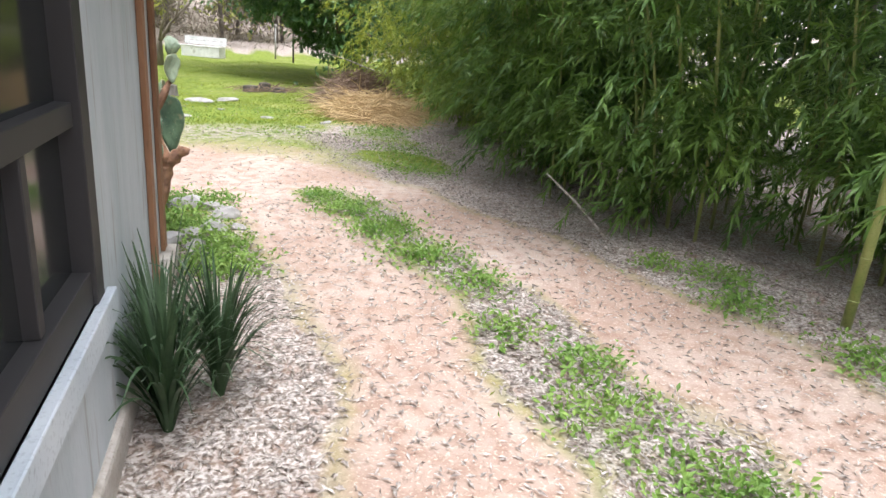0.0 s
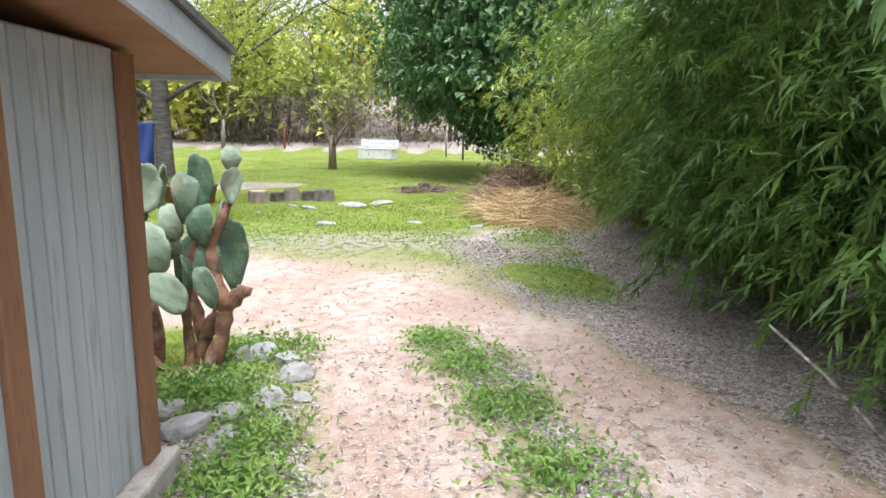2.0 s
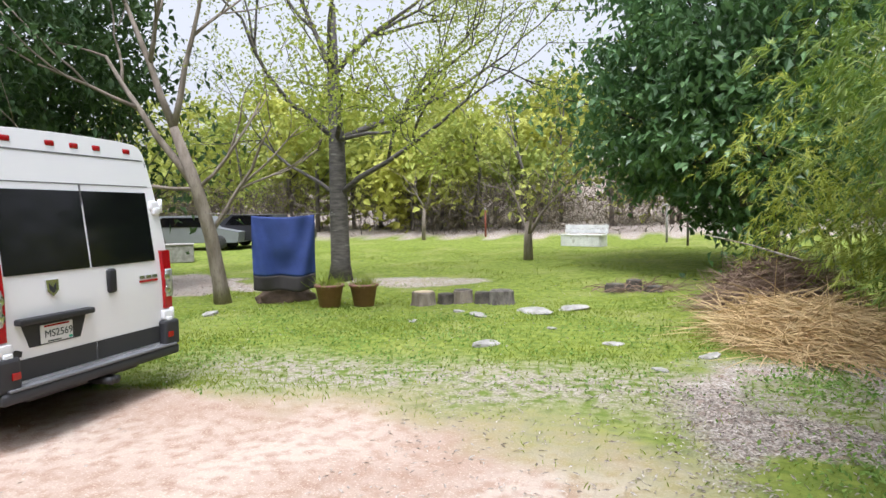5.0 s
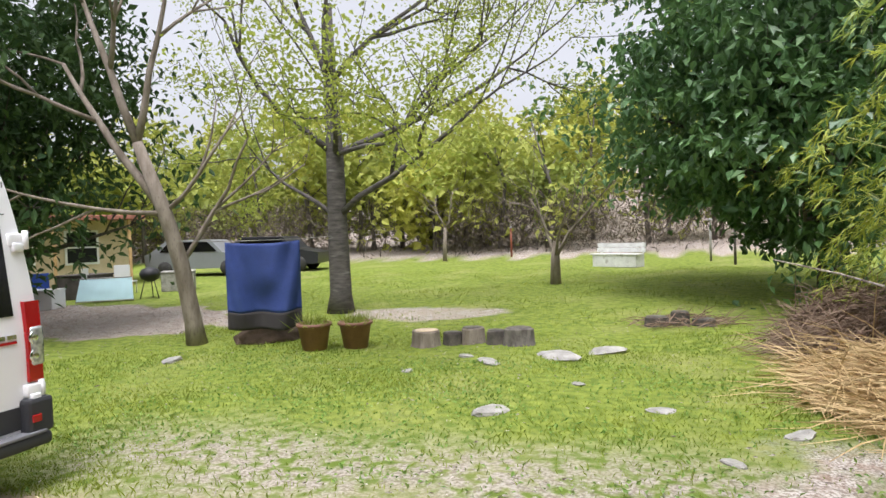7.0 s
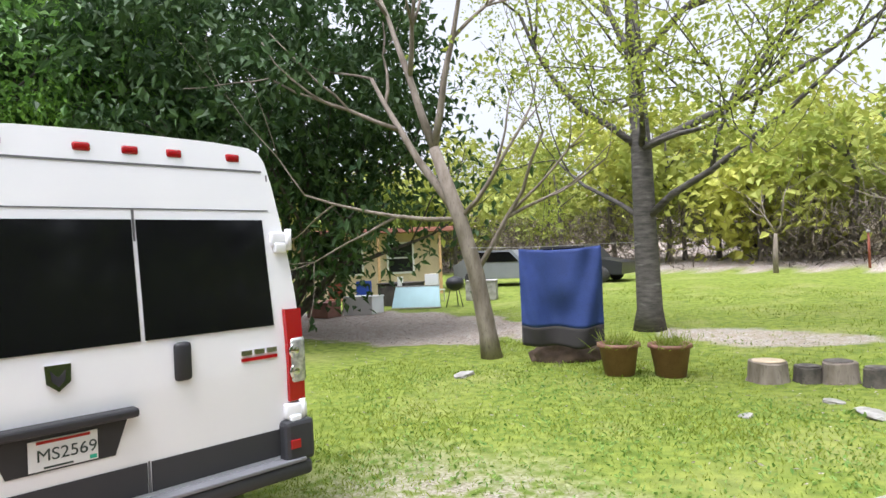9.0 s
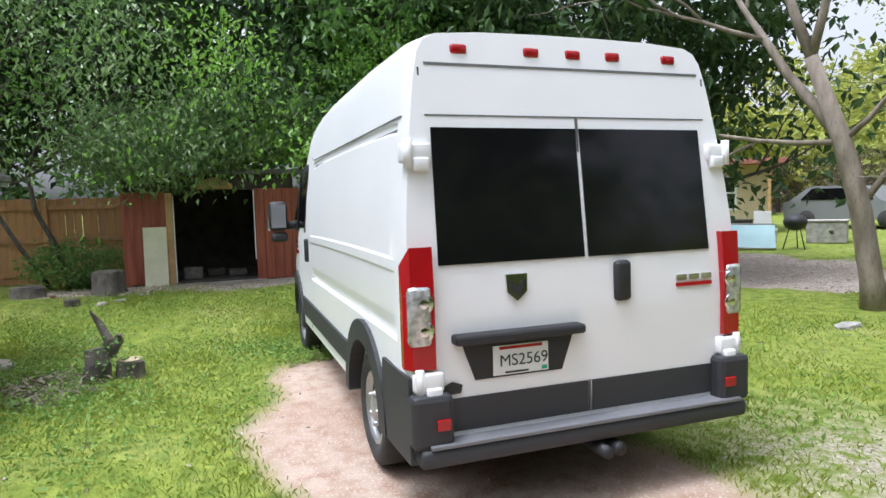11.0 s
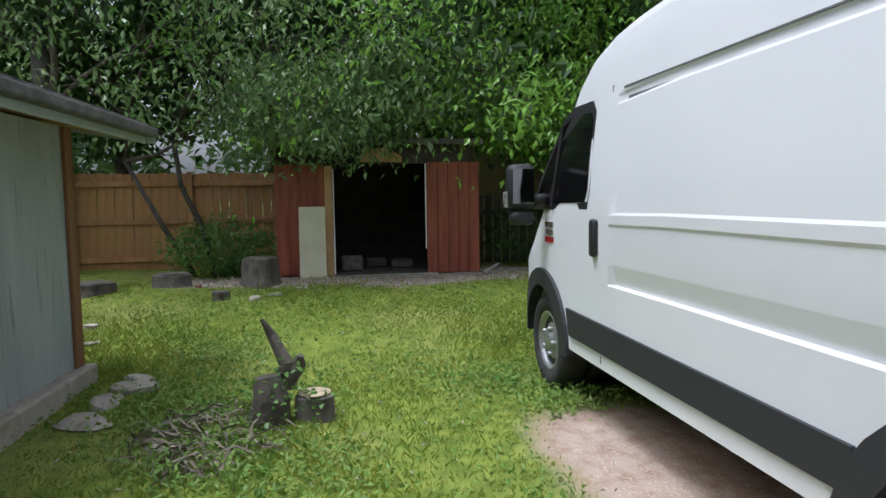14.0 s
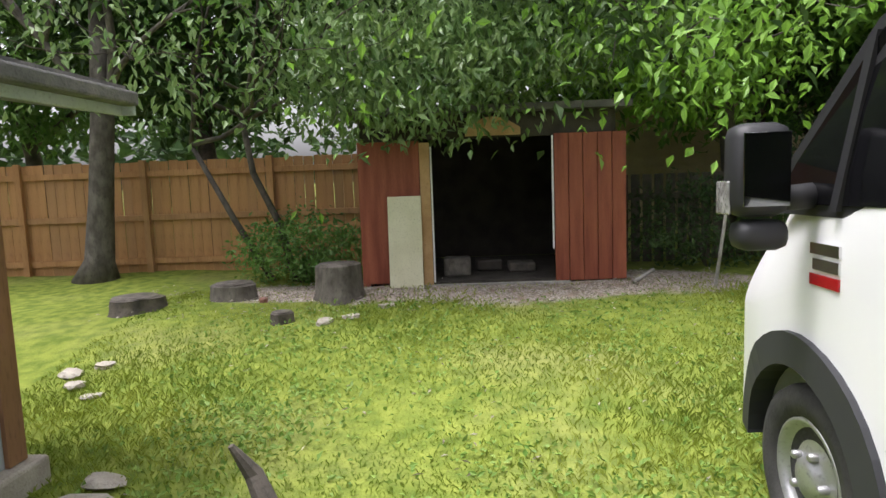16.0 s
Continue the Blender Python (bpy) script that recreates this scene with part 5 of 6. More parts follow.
# ---- straw and brush piles ----
def pile(label, centre, radii, n, length, mat, seed, along, name):
    rng = np.random.default_rng(seed)
    d = rng.normal(size=(n, 3)) * (0.45, 0.45, 0.16) + np.array(along) * rng.choice([1, 1, -0.6], n)[:, None]
    d /= np.linalg.norm(d, axis=1)[:, None]
    c = rng.uniform(-1, 1, size=(n, 2))
    c = c[(c ** 2).sum(1) < 1]
    d = d[:len(c)]
    h = (1 - (c ** 2).sum(1)) ** 0.8 * radii[2]
    x, y = centre[0] + c[:, 0] * radii[0], centre[1] + c[:, 1] * radii[1]
    p = np.stack([x, y, gz(x, y) + h * rng.uniform(0.35, 1.05, len(c)) + 0.02], 1)
    ln = (length * rng.uniform(0.4, 1.2, len(c)))[:, None]
    s = np.cross(d, rng.normal(size=d.shape))
    s = s / np.linalg.norm(s, axis=1)[:, None] * 0.006
    e = p + d * ln
    sag = p + d * ln * 0.5 + (0, 0, 0.02)
    b, e = p - d * ln * 0.3, e - (0, 0, 0.05)
    for arr in (b, e, sag):
        arr[:, 2] = np.maximum(arr[:, 2], gz(arr[:, 0], arr[:, 1]) + 0.01)
    v = np.stack([b - s, b + s, sag + s, sag - s, e + s * 0.4, e - s * 0.4], 1).reshape(-1, 3)
    k = np.arange(len(c))[:, None] * 6
    q = np.concatenate([k + [0, 1, 2, 3], k + [3, 2, 4, 5]])
    return tagged(from_np(name, v, q, mat), label, "pile", kind="stuff")


pile("heap of dry golden straw and cut canes", (6.75, 4.7), (0.95, 1.7, 0.42), 5200, 0.8, M_straw, 5, (0.5, -0.75, 0.0), "straw_pile")
pile("heap of brown cut brush and twigs", (6.9, 7.0), (1.0, 1.4, 0.85), 4600, 0.7, M_brush, 6, (0.4, 0.5, 0.1), "brush_pile")


pile("scatter of grey dead stems and bark in the grass", (-3.75, -3.35), (0.6, 0.45, 0.09), 260, 0.22, M_bark_pale, 8, (0.5, 0.4, 0.1), "dead_stems")
pile("scatter of dry twigs round a low stump", (4.8, 9.3), (0.9, 0.5, 0.14), 220, 0.5, M_brush, 9, (0.6, 0.2, 0.15), "twigs")


# ---- prickly pear cactus ----
def build_cactus():
    rng = np.random.default_rng(17)
    root = tagged(new("cactus"), "tall prickly pear cactus with woody brown stems by a house", "cactus")
    root.location = (-0.16, 0, -0.08)

    def pad(foot, tip, w, yaw):
        """A thick obovate pad from foot to tip, with a scalloped spiny rim."""
        foot = Vector(foot)
        up = Vector(tip) - foot
        h = up.length
        up.normalize()
        face = Vector((math.sin(yaw), -math.cos(yaw), 0.1))
        face = (face - up * face.dot(up)).normalized()
        side = up.cross(face)
        n = 40
        lobes, ph = int(rng.integers(6, 9)), rng.uniform(0, 6)
        bend, twist = rng.uniform(-0.05, 0.05), rng.uniform(-0.25, 0.25)
        out = []
        for i in range(n):
            t = math.tau * i / n
            u, sd = (1 - math.cos(t)) / 2, math.sin(t)
            notch = 1 + 0.10 * abs(math.sin(lobes * t / 2 + ph)) * min(1, 3 * u) + 0.06 * math.sin(3 * t + ph)
            out.append((0.5 + (u - 0.5) * notch, sd * (0.52 + 0.62 * u - 0.12 * u * u) * notch))
        bm = bmesh.new()
        rings = []
        for k, off in ((0.0, 0.5), (0.35, 0.5), (0.7, 0.43), (0.93, 0.3), (1.0, 0.0), (0.93, -0.3), (0.7, -0.43), (0.35, -0.5), (0.0, -0.5)):
            ring = []
            for u, sd in out:
                uu, ss = 0.5 + (u - 0.5) * k, sd * k
                cup = 0.05 * ss ** 2 + bend * (2 * uu - 1) ** 2 + twist * ss * (uu - 0.5) * 0.2 + 0.006 * math.sin(ss * 9 + ph) * math.sin(uu * 11 + ph)
                ring.append(bm.verts.new(foot + up * uu * h + side * ss * w / 2 + face * (off * 0.036 * (1.25 - 0.5 * uu) + cup)))
            rings.append(ring)
        for a, b in zip(rings, rings[1:]):
            for i in range(n):
                bm.faces.new((a[i], a[(i + 1) % n], b[(i + 1) % n], b[i]))
        rim = [v.co.copy() for v in rings[4]]
        dots = [rings[r][i].co.copy() for r in (1, 2, 3) for i in range(r % 2, n, 5)]
        bmesh.ops.remove_doubles(bm, verts=bm.verts, dist=0.0005)
        bm_object("pad", bm, M_cactus, True, root)
        bm = bmesh.new()
        for i in range(3, n - 2):
            bmesh.ops.create_icosphere(bm, subdivisions=1, radius=0.0025 + 0.003 * rng.uniform(), matrix=Matrix.Translation(rim[i]))
        for q in dots:
            bmesh.ops.create_icosphere(bm, subdivisions=1, radius=0.0016 + 0.0012 * rng.uniform(), matrix=Matrix.Translation(q + face * 0.002))
        bm_object("spine_tufts", bm, M_cactus_rim, True, root)

    def knobbly(pts, r0, r1):
        """Fill in between the points, so that the stem swells and narrows."""
        q = [Vector(pts[0])]
        for a, b in zip(pts, pts[1:]):
            q += [Vector(a).lerp(Vector(b), f) + Vector(rng.normal(size=3)) * 0.006 for f in (0.33, 0.66)] + [Vector(b)]
        m = len(q) - 1
        tube("stem", q, [(r0 + (r1 - r0) * i / m) * (1 + 0.16 * math.sin(i * 1.9 + r0 * 90)) for i in range(m + 1)], M_cactus_stem, 12, root)

    knobbly([(2.88, -3.5, -0.09), (2.94, -3.5, 0.1), (3.04, -3.5, 0.35), (3.07, -3.5, 0.55), (3.16, -3.52, 0.67), (3.22, -3.53, 0.73)], 0.062, 0.05)
    knobbly([(2.79, -3.4, -0.05), (2.82, -3.4, 0.12), (2.88, -3.4, 0.28), (2.97, -3.45, 0.46), (3.05, -3.5, 0.57)], 0.05, 0.055)
    knobbly([(3.05, -3.5, 0.55), (2.99, -3.45, 0.82), (2.98, -3.45, 1.01), (3.11, -3.47, 1.28), (3.14, -3.48, 1.33)], 0.065, 0.014)
    knobbly([(2.79, -3.45, -0.06), (2.79, -3.45, 0.16), (2.79, -3.45, 0.37), (2.8, -3.5, 0.54), (2.82, -3.57, 0.6)], 0.042, 0.03)
    knobbly([(2.70, -3.6, -0.08), (2.62, -3.6, 0.15), (2.48, -3.58, 0.26), (2.35, -3.58, 0.29), (2.19, -3.6, 0.22), (2.03, -3.62, 0.02)], 0.062, 0.045)
    knobbly([(2.34, -3.6, -0.08), (2.44, -3.6, 0.07), (2.41, -3.58, 0.26), (2.40, -3.56, 0.5)], 0.04, 0.07)
    knobbly([(2.80, -3.72, -0.08), (2.82, -3.68, 0.06), (2.84, -3.65, 0.19)], 0.05, 0.04)
    knobbly([(2.50, -3.3, -0.05), (2.52, -3.3, 0.4), (2.45, -3.28, 0.8), (2.42, -3.25, 1.14)], 0.05, 0.03)
    knobbly([(2.86, -3.35, 0.25), (2.80, -3.35, 0.6), (2.84, -3.32, 1.0), (2.88, -3.3, 1.27)], 0.045, 0.025)
    pads = [((3.15, -3.50, 1.52), (3.15, -3.50, 1.68), 0.15), ((3.13, -3.48, 1.30), (3.14, -3.48, 1.54), 0.16), ((2.88, -3.30, 1.22), (2.87, -3.30, 1.61), 0.20), ((2.83, -3.50, 1.16), (2.83, -3.50, 1.50), 0.21),
            ((2.50, -3.30, 1.20), (2.50, -3.30, 1.54), 0.25), ((2.54, -3.22, 1.20), (2.56, -3.22, 1.54), 0.12), ((2.92, -3.50, 0.99), (2.95, -3.50, 1.28), 0.21), ((2.71, -3.35, 1.0), (2.66, -3.35, 1.26), 0.19),
            ((2.40, -3.55, 0.88), (2.43, -3.55, 1.25), 0.20), ((2.66, -3.55, 0.80), (2.59, -3.55, 1.15), 0.27), ((2.60, -3.60, 0.76), (2.30, -3.60, 0.92), 0.24), ((2.82, -3.58, 0.55), (2.62, -3.58, 0.81), 0.25),
            ((3.01, -3.55, 0.57), (2.93, -3.55, 0.86), 0.17), ((3.12, -3.40, 0.66), (3.10, -3.38, 1.18), 0.26), ((2.37, -3.60, 0.30), (2.17, -3.60, 0.88), 0.36), ((2.77, -3.40, 0.58), (2.79, -3.40, 0.91), 0.12),
            ((2.11, -3.45, 0.80), (2.06, -3.45, 1.03), 0.14), ((2.12, -3.40, 0.55), (2.15, -3.40, 0.93), 0.13), ((3.02, -3.40, 1.12), (3.04, -3.40, 1.30), 0.12), ((2.42, -3.25, 1.08), (2.40, -3.25, 1.25), 0.17),
            ((2.96, -3.46, 0.70), (2.96, -3.46, 1.02), 0.20), ((2.61, -3.30, 0.84), (2.67, -3.30, 1.04), 0.18), ((1.94, -3.40, 0.20), (1.93, -3.40, 0.80), 0.28), ((2.36, -3.35, 0.46), (2.18, -3.35, 0.68), 0.27),
            ((2.40, -3.55, 0.25), (2.42, -3.55, 0.58), 0.24), ((2.30, -3.25, 0.7), (2.22, -3.2, 1.08), 0.26), ((2.72, -3.2, 0.6), (2.76, -3.15, 1.0), 0.26), ((2.02, -3.25, 0.5), (1.92, -3.2, 0.9), 0.25)]
    for foot, tip, w in pads:
        pad(foot, tip, w, 0.3 + (1.0 if w < 0.13 else rng.uniform(-0.4, 0.4)))
    return root


build_cactus()


# ---- strap-leaved plants by the window ----
def strap_plant(at, n, length, seed):
    rng = np.random.default_rng(seed)
    root = tagged(new("strap_plant"), "dark green strap-leaved clump growing against a house wall", "plant", "plants under the window")
    root.location = (at[0], at[1], float(gz(*at)) - 0.02)
    V, Q = [], []
    for i in range(n):
        a = rng.uniform(0, math.tau)
        out, h = rng.uniform(0.15, 0.85) * length, length * rng.uniform(0.7, 1.1)
        w = rng.uniform(0.005, 0.009)
        z0 = rng.uniform(0, 0.2)
        base = len(V)
        for j in range(7):
            t = j / 6
            r = out * t ** 1.3 * 0.7 + 0.02
            z = z0 + h * (t - 0.75 * t ** 2.4 * (out / length))
            ww = w * (1 - t ** 3) + 0.001
            c, s = math.cos(a), math.sin(a)
            V += [(c * r - s * ww, s * r + c * ww, max(z, 0.02)), (c * r + s * ww, s * r - c * ww, max(z, 0.02) + 0.004)]
        Q += [(base + 2 * j, base + 2 * j + 1, base + 2 * j + 3, base + 2 * j + 2) for j in range(6)]
    ob = from_np("blades", V, Q, M_yucca, True)
    ob.parent = root
    return root


strap_plant((3.08, -7.1), 150, 0.80, 1)
strap_plant((3.30, -6.85), 130, 0.75, 2)
strap_plant((3.05, -6.8), 70, 0.9, 3)


# ---- far side: white table, posts, neighbours' yard, woods ----
M_white_wood = material("weathered_white_wood", (0.62, 0.62, 0.60), (0.78, 0.78, 0.76), 4, 0.8, 0.3, dirt=((0.4, 0.38, 0.34), 5, 0.4))
bench = tagged(new("garden_bench"), "white weathered plank bench on the far lawn", "bench")
bench.matrix_world = pose(3.1, 20.8, float(gz(3.1, 20.8)), 0, 0, -28)
for i in range(3):
    box("seat_plank", (-0.95, -0.36 + i * 0.15, 0.42), (0.95, -0.23 + i * 0.15, 0.46), M_white_wood, 0.006, bench)
for i in range(2):
    box("back_plank", (-0.95, 0.14 + 0.02 * i, 0.50 + i * 0.17), (0.95, 0.18 + 0.02 * i, 0.65 + i * 0.17), M_white_wood, 0.006, bench)
box("front_panel", (-0.85, -0.34, 0.0), (0.85, -0.31, 0.415), M_white_wood, 0.006, bench)
for x in (-0.85, 0.81):
    box("leg", (x, -0.30, 0.0), (x + 0.06, 0.2, 0.415), M_white_wood, 0.004, bench)
    box("back_post", (x, 0.19, 0.0), (x + 0.05, 0.24, 0.84), M_white_wood, 0.004, bench)
for lab, x, y, h, mt in (("red marker post on the lawn", -1.9, 26.0, 1.35, M_redwood), ("thin grey post on the lawn", 6.25, 22.5, 1.5, M_stone), ("thin dark post on the lawn", 6.9, 21.0, 1.5, M_bark_dark)):
    p = tagged(new("post"), lab, "post")
    p.location = (x, y, float(gz(x, y)) - 0.05)
    tube("shaft", [(0, 0, 0), (0, 0, h)], [0.045, 0.04], mt, 10, p)
    lathe("cap", [(0.08, 0), (0.08, 0.05), (0.03, 0.10)], M_stone if mt is M_redwood else mt, Matrix.Translation((0, 0, h)), 10, p)


def far_house():
    root = tagged(new("yard_house"), "tan single-storey house with red roof edge and porch", "house")
    root.matrix_world = pose(-16.0, 14.5, 0.15, 0, 0, -35)
    box("wall", (-3, -3.2, 0), (0, 2.6, 2.5), M_tan, 0.01, root)
    box("roof", (-3.4, -3.6, 2.505), (0.7, 3.0, 2.68), M_roof_red, 0.02, root)
    for y in (-1.6, 0.4):
        box("window_frame", (0.002, y, 0.9), (0.05, y + 1.1, 2.15), M_white, 0.006, root)
        box("window_pane", (0.052, y + 0.08, 0.98), (0.062, y + 1.02, 1.5), M_window, 0.002, root)
        box("window_pane", (0.052, y + 0.08, 1.56), (0.062, y + 1.02, 2.07), M_window, 0.002, root)
    for y in (-3.0, 0.0, 2.4):
        box("porch_post", (0.5, y, 0.0), (0.6, y + 0.1, 2.5), M_raw_wood, 0.006, root)


far_house()
rngc = random.Random(4)


def chair(at, rz, mat, label):
    root = tagged(new("garden_chair"), label, "chair", "chairs in the yard")
    root.matrix_world = pose(at[0], at[1], float(gz(*at)), 0, 0, rz)
    box("seat", (-0.25, -0.25, 0.38), (0.25, 0.25, 0.42), mat, 0.01, root)
    box("backrest", (-0.25, 0.23, 0.43), (0.25, 0.27, 0.95), mat, 0.01, root)
    for x in (-0.23, 0.2):
        for y in (-0.23, 0.2):
            box("leg", (x, y, 0), (x + 0.03, y + 0.03, 0.378), mat, 0.003, root)


chair((-12.2, 11.0), 70, M_blue, "blue folding chair on a cluttered patio")
chair((-11.6, 12.2), 120, M_white, "white plastic chair on a cluttered patio")
chair((-11.8, 13.6), 200, M_white, "white plastic chair on a cluttered patio")
chair((-12.8, 10.2), 40, M_redwood, "red-brown garden chair on a cluttered patio")
for at, s, mt, lab in (((-11.6, 10.4), (0.5, 0.7, 0.5), M_white, "white storage box on a patio"), ((-12.4, 12.6), (0.6, 1.0, 0.7), M_dark_shaded_wood, "dark garden table with things on it"), ((-10.6, 14.6), (0.5, 0.8, 0.6), M_stone, "pale crate in the yard"), ((-12.2, 9.4), (0.4, 0.6, 0.4), M_pot, "reddish tub on a patio")):
    root = tagged(new("yard_box"), lab, "box")
    root.matrix_world = pose(at[0], at[1], float(gz(*at)), 0, 0, rngc.uniform(0, 90))
    box("body", (-s[0], -s[1] / 2, 0), (s[0], s[1] / 2, s[2]), mt, 0.02, root)
    box("lid", (-s[0] - 0.02, -s[1] / 2 - 0.02, s[2] + 0.002), (s[0] + 0.02, s[1] / 2 + 0.02, s[2] + 0.05), mt, 0.015, root)
# teal sling lounger and kettle grill
lo = tagged(new("sun_lounger"), "pale teal sling lounger standing on its side", "lounger")
lo.matrix_world = pose(-10.6, 11.6, float(gz(-10.6, 11.6)), 0, 0, 35)
plate("sling", [(-0.75, 0.0, 0.08), (0.75, 0.0, 0.08), (0.68, 0.28, 0.68), (-0.68, 0.28, 0.68)], (0, 0.02, 0.01), M_teal, lo)
for s in ((-0.76, 0.76), (-0.69, 0.69)):
    z, y = (0.06, 0.0) if s[1] > 0.7 else (0.70, 0.29)
    tube("frame_tube", [(s[0], y, z), (s[1], y, z)], [0.018, 0.018], M_stone, 8, lo)
for x in (-0.6, 0.6):
    tube("leg", [(x, 0.29, 0.68), (x, 0.5, 0.0)], [0.015, 0.015], M_stone, 8, lo)
gr = tagged(new("kettle_grill"), "black kettle grill on thin legs in the yard", "grill")
gr.location = (-9.9, 12.6, float(gz(-9.9, 12.6)))
lathe("bowl", [(0.08, 0.5), (0.24, 0.58), (0.29, 0.7), (0.29, 0.74), (0.24, 0.86), (0.06, 0.93)], M_black_plastic, None, 20, gr)
for i in range(3):
    t = i * math.tau / 3
    tube("leg", [(0.15 * math.cos(t), 0.15 * math.sin(t), 0.55), (0.3 * math.cos(t), 0.3 * math.sin(t), 0)], [0.014, 0.014], M_black_plastic, 6, gr)


def yard_car(at, rz, mat):
    root = tagged(new("parked_car"), "car parked in the distant yard", "car")
    root.matrix_world = pose(at[0], at[1], float(gz(*at)), 0, 0, rz)
    bm = bmesh.new()
    add_plate(bm, [(-2.1, -0.85, 0.3), (2.1, -0.85, 0.3), (2.15, -0.85, 0.75), (1.1, -0.85, 0.95), (0.6, -0.80, 1.45), (-1.2, -0.80, 1.48), (-1.9, -0.85, 0.98), (-2.15, -0.85, 0.9)], (0, 1.7, 0))
    bm_object("body", bm, mat, parent=root)
    for x in (-1.3, 1.3):
        for y in (-0.86, 0.70):
            lathe("wheel", [(0.1, 0), (0.31, 0.01), (0.31, 0.15), (0.1, 0.16)], M_rubber, Matrix.Translation((x, y + 0.16, 0.31)) @ Matrix.Rotation(radians(90), 4, "X"), 18, root)
    for y in (-0.868, 0.86):
        plate("side_glass", [(0.9, y, 0.98), (0.5, y, 1.38), (-1.1, y, 1.40), (-1.5, y, 1.0)], (0, 0.008, 0), M_tint, root)


yard_car((-13.5, 19.5), 15, plain("grey_car", (0.22, 0.23, 0.24), 0.35))
yard_car((-11.0, 21.0), 10, plain("dark_car", (0.03, 0.03, 0.035), 0.3))


def far_woods():
    rng = np.random.default_rng(77)
    bm = bmesh.new()
    green, bare = [], []
    n = 150
    for i in range(n):
        x = rng.uniform(-45, 40)
        y = 28.5 + rng.uniform(0, 1) ** 1.5 * 28 - (4 if x < -14 else 0)
        z = float(gz(x, y))
        h = rng.uniform(4, 8.5)
        add_tube(bm, [(x, y, z - 0.3), (x + rng.normal() * 0.2, y, z + h * 0.5), (x + rng.normal() * 0.4, y, z + h)], [0.14, 0.09, 0.03], 5)
        for _k in range(5):
            a = rng.uniform(0, math.tau)
            z1 = z + h * rng.uniform(0.25, 0.8)
            add_tube(bm, [(x, y, z1), (x + math.cos(a) * 1.3, y + math.sin(a) * 1.3, z1 + rng.uniform(0.5, 1.6))], [0.05, 0.015], 4)
        k = 8 if i % 3 else 4
        cs = blob_points(rng, k, (x, y, z + h * 0.62), (2.4, 2.4, h * 0.48), 0.2)
        p = (cs[:, None, :] + rng.normal(size=(k, 72, 3)) * (0.75, 0.75, 0.6)).reshape(-1, 3)
        green.append(p)
    for i in range(430):
        x, y = rng.uniform(-40, 35), rng.uniform(26.5, 32)
        z = float(gz(x, y))
        bare.append(blob_points(rng, 70, (x, y, z + 1.2), (1.3, 1.0, 1.8), 0.1))
    woods = tagged(bm_object("far_woods", bm, M_bark, True), "wooded hillside in fresh yellow-green spring leaf", "woods", kind="stuff")
    leaves("foliage", np.concatenate(green), 0.54, 0.40, M_hill, rng, 0.1, woods)
    # added leaf ring, mostly unseen: closes gaps to the sky and darkens van reflections
    ring = []
    for i in range(60):
        a = rng.uniform(math.pi * 0.78, math.pi * 2.2)
        r = rng.uniform(24, 40)
        x, y = math.cos(a) * r, math.sin(a) * r - 2
        ring.append((blob_points(rng, 9, (x, y, 3.6), (3.4, 3.4, 3.4), 0.2)[:, None, :] + rng.normal(size=(9, 45, 3)) * 0.8).reshape(-1, 3))
    leaves("hedge_foliage", np.concatenate(ring), 0.6, 0.42, M_leaf_dark, rng, 0.1, woods)
    leaves("undergrowth", np.concatenate(bare), 0.55, 0.05, M_hill_bare, rng, -0.5, woods)


far_woods()


# ---- grass blades, weeds, dead leaves ----
def blades(name, x, y, h, w, mat, seed, label):
    rng = np.random.default_rng(seed)
    n = len(x)
    a = rng.uniform(0, math.tau, n)
    lean = rng.uniform(0.2, 1.0, n) * h
    z = gz(x, y) - 0.005
    c, s = np.cos(a), np.sin(a)
    p = np.stack([x, y, z], 1)
    sd = np.stack([-s, c, np.zeros(n)], 1) * (w * rng.uniform(0.7, 1.3, n))[:, None]
    mid = p + np.stack([c * lean * 0.3, s * lean * 0.3, h * 0.6], 1)
    tip = p + np.stack([c * lean, s * lean, h * 0.95], 1)
    v = np.stack([p - sd, p + sd, tip, mid - sd * 0.8], 1).reshape(-1, 3)
    k = np.arange(n)[:, None] * 4
    return tagged(from_np(name, v, k + [0, 1, 2, 3], mat), label, "grass", kind="stuff")


def scatter(rng, n, x0, x1, y0, y1):
    return rng.uniform(x0, x1, n), rng.uniform(y0, y1, n)


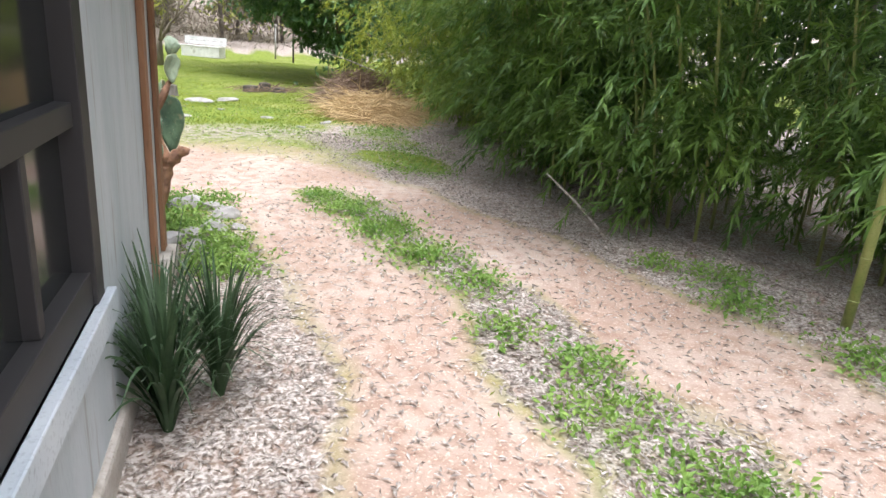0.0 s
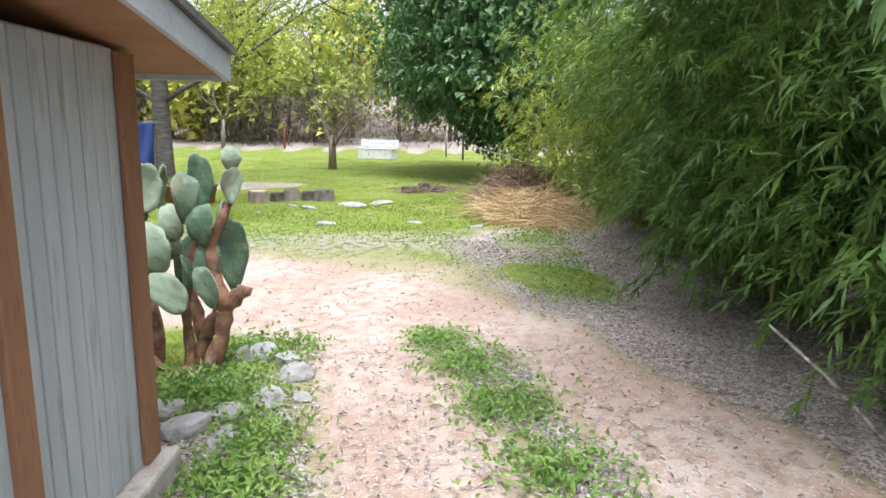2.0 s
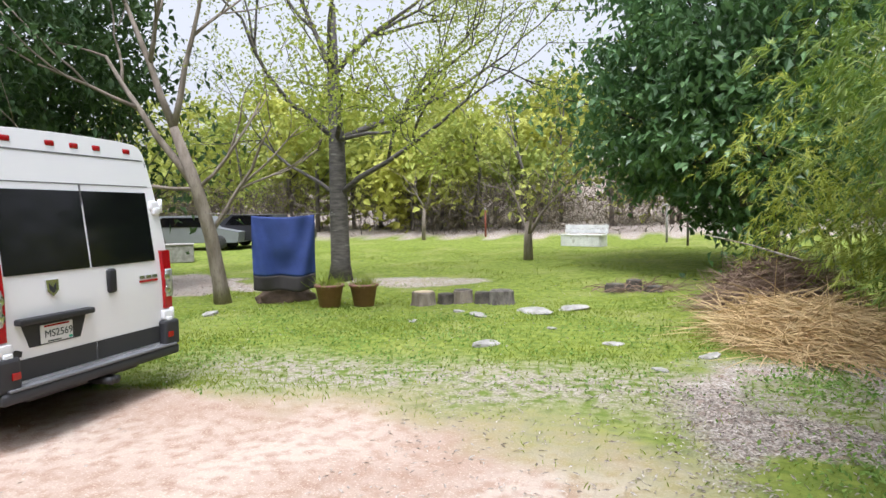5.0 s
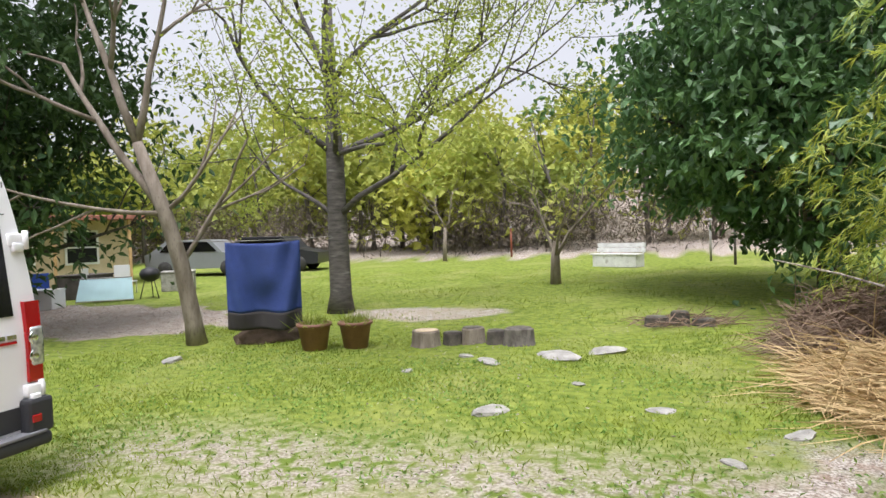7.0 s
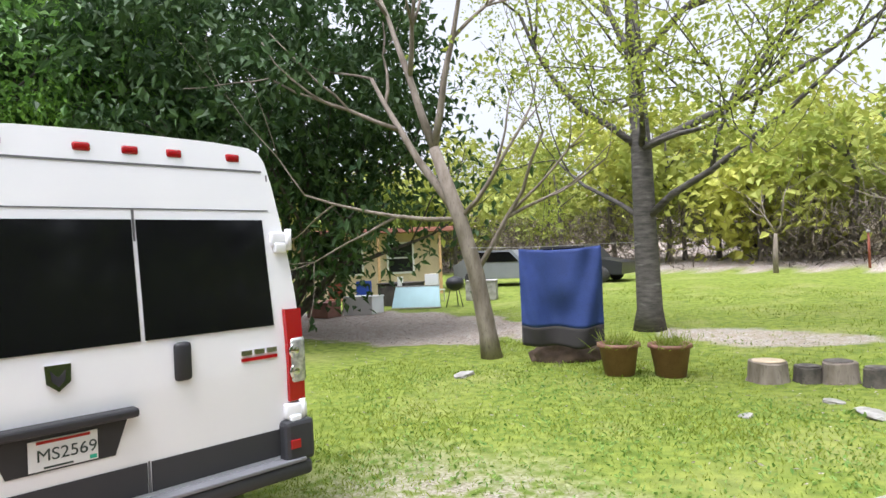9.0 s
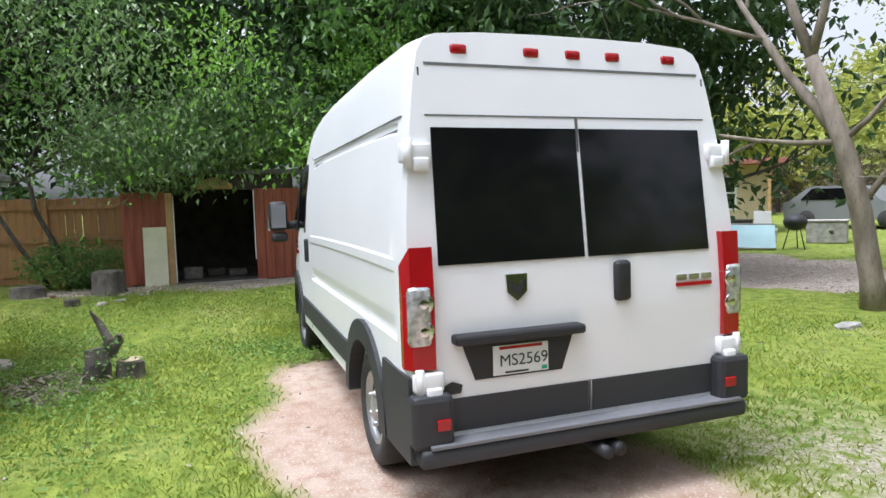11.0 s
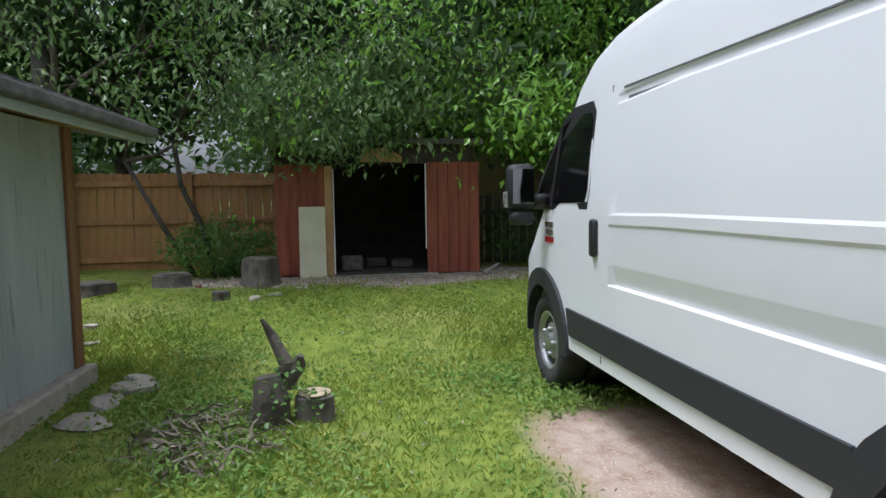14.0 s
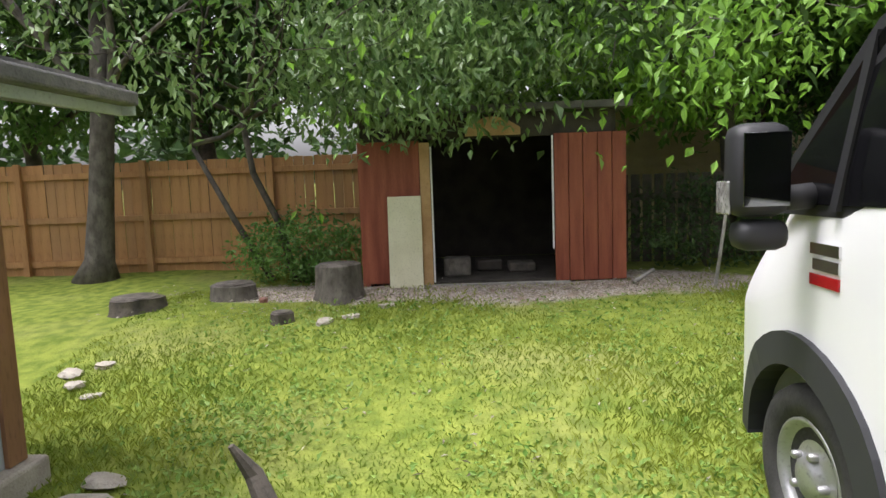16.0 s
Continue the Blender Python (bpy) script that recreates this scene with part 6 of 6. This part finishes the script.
def build_grass():
    rng = np.random.default_rng(99)
    X, Y = [], []
    for n, b in ((170000, (-9.5, 0.5, -5.5, 2.0)), (70000, (-4.5, 7.5, 0.6, 8.5)), (26000, (-8, 8, 8.5, 20)), (9000, (3.0, 7.5, -9, 0.5)), (5000, (2.0, 3.9, -5.2, -2.4))):
        x, y = scatter(rng, n, *b)
        d, l, g, t = cover(x, y)
        clump = 0.5 + 0.5 * np.sin(x * 2.1 + 2 * np.sin(y * 1.3)) * np.sin(y * 2.6 + 1.5 * np.sin(x * 1.1))
        hx, hy = x - 2.94, y + 4.97
        out = ~((hx < 0.1) & (hx > -8.4) & (hy < 0.12))
        keep = (rng.uniform(size=n) < g * (0.35 + 0.65 * clump) * (1 - 0.75 * t)) & out
        X.append(x[keep])
        Y.append(y[keep])
    x, y = np.concatenate(X), np.concatenate(Y)
    h = rng.uniform(0.012, 0.048, len(x)) * (1 + 0.5 * np.sin(x * 1.3) * np.sin(y * 1.7))
    blades("lawn_grass", x, y, h, 0.0032 + 0.0005 * np.clip(y, 0, 12), M_grass, 1, "uneven green lawn grass")
    # broad-leaved weeds in the strip, along the litter and by the wall
    P = []
    for cx, cy, r, n in ((5.15, -7.4, 0.3, 380), (5.05, -6.4, 0.22, 260), (5.35, -6.9, 0.22, 260), (5.15, -5.6, 0.26, 340), (4.95, -4.9, 0.3, 600), (4.8, -4.1, 0.3, 700), (4.6, -3.4, 0.28, 600), (4.4, -2.9, 0.2, 350), (5.3, -8.1, 0.3, 500),
                         (3.3, -5.0, 0.28, 900), (3.35, -4.5, 0.22, 500), (3.0, -4.0, 0.35, 900), (3.1, -3.1, 0.35, 900), (2.7, -3.9, 0.3, 600), (6.95, -6.4, 0.25, 350), (7.2, -5.9, 0.25, 300), (7.1, -7.4, 0.3, 450), (6.9, -5.5, 0.18, 200),
                         (6.0, -1.4, 0.5, 500), (6.2, 0.0, 0.6, 500), (6.4, 2.2, 0.6, 700), (-3.6, -3.3, 0.5, 900), (-4.4, -3.6, 0.5, 900), (-4.0, -1.0, 0.35, 500), (-4.6, -1.3, 0.4, 500), (-3.0, -2.9, 0.6, 700), (-5.8, -3.6, 0.5, 500)):
        x, y = cx + rng.normal(size=n) * r * 0.6, cy + rng.normal(size=n) * r * 0.6
        P.append(np.stack([x, y, gz(x, y) + rng.uniform(0.01, 0.09, n)], 1))
    for n, b in ((15000, (-8.6, 1.0, -4.6, 0.8)), (9000, (-3, 6.5, 1.5, 6))):
        x, y = scatter(rng, n, *b)
        d, l, g, t = cover(x, y)
        patch = np.sin(x * 1.7 + 1.5 * np.sin(y * 1.9)) * np.sin(y * 2.3 + x * 0.7)
        keep = (rng.uniform(size=n) < g * np.clip(0.35 + 0.6 * patch, 0.08, 1)) & ~((x < 3.1) & (y < -4.75))
        P.append(np.stack([x, y, gz(x, y) + rng.uniform(0.005, 0.045, n)], 1)[keep])
    tagged(leaves("weeds", np.concatenate(P), 0.05, 0.028, M_weed, rng, -0.35), "low leafy green weeds on litter and dirt", "weeds", kind="stuff")
    # dead bamboo leaves
    X, Y = [], []
    for n, b in ((62000, (2.6, 8.2, -9.6, 2.0)), (9000, (3.8, 6.6, -9.6, -3.0)), (9000, (-14, -4, 5, 12)), (3500, (-10, -8, -6, 1)), (9000, (-5, 6.5, 1, 10)), (4000, (-8.5, 1, -4.5, 0.5))):
        x, y = scatter(rng, n, *b)
        d, l, g, t = cover(x, y)
        keep = rng.uniform(size=n) < np.clip(l + 0.12 * d * (y < -3) + 0.08, 0, 1)
        X.append(x[keep])
        Y.append(y[keep])
    x, y = np.concatenate(X), np.concatenate(Y)
    c = np.stack([x, y, gz(x, y) + 0.008 + rng.uniform(0, 0.018, len(x))], 1)
    ob = leaves("leaf_litter", c, 0.058, 0.016, M_litter, rng, 0.0, None, 4.0)
    tagged(ob, "dry greyish-tan leaves scattered on the ground", "leaf litter", kind="stuff")


build_grass()
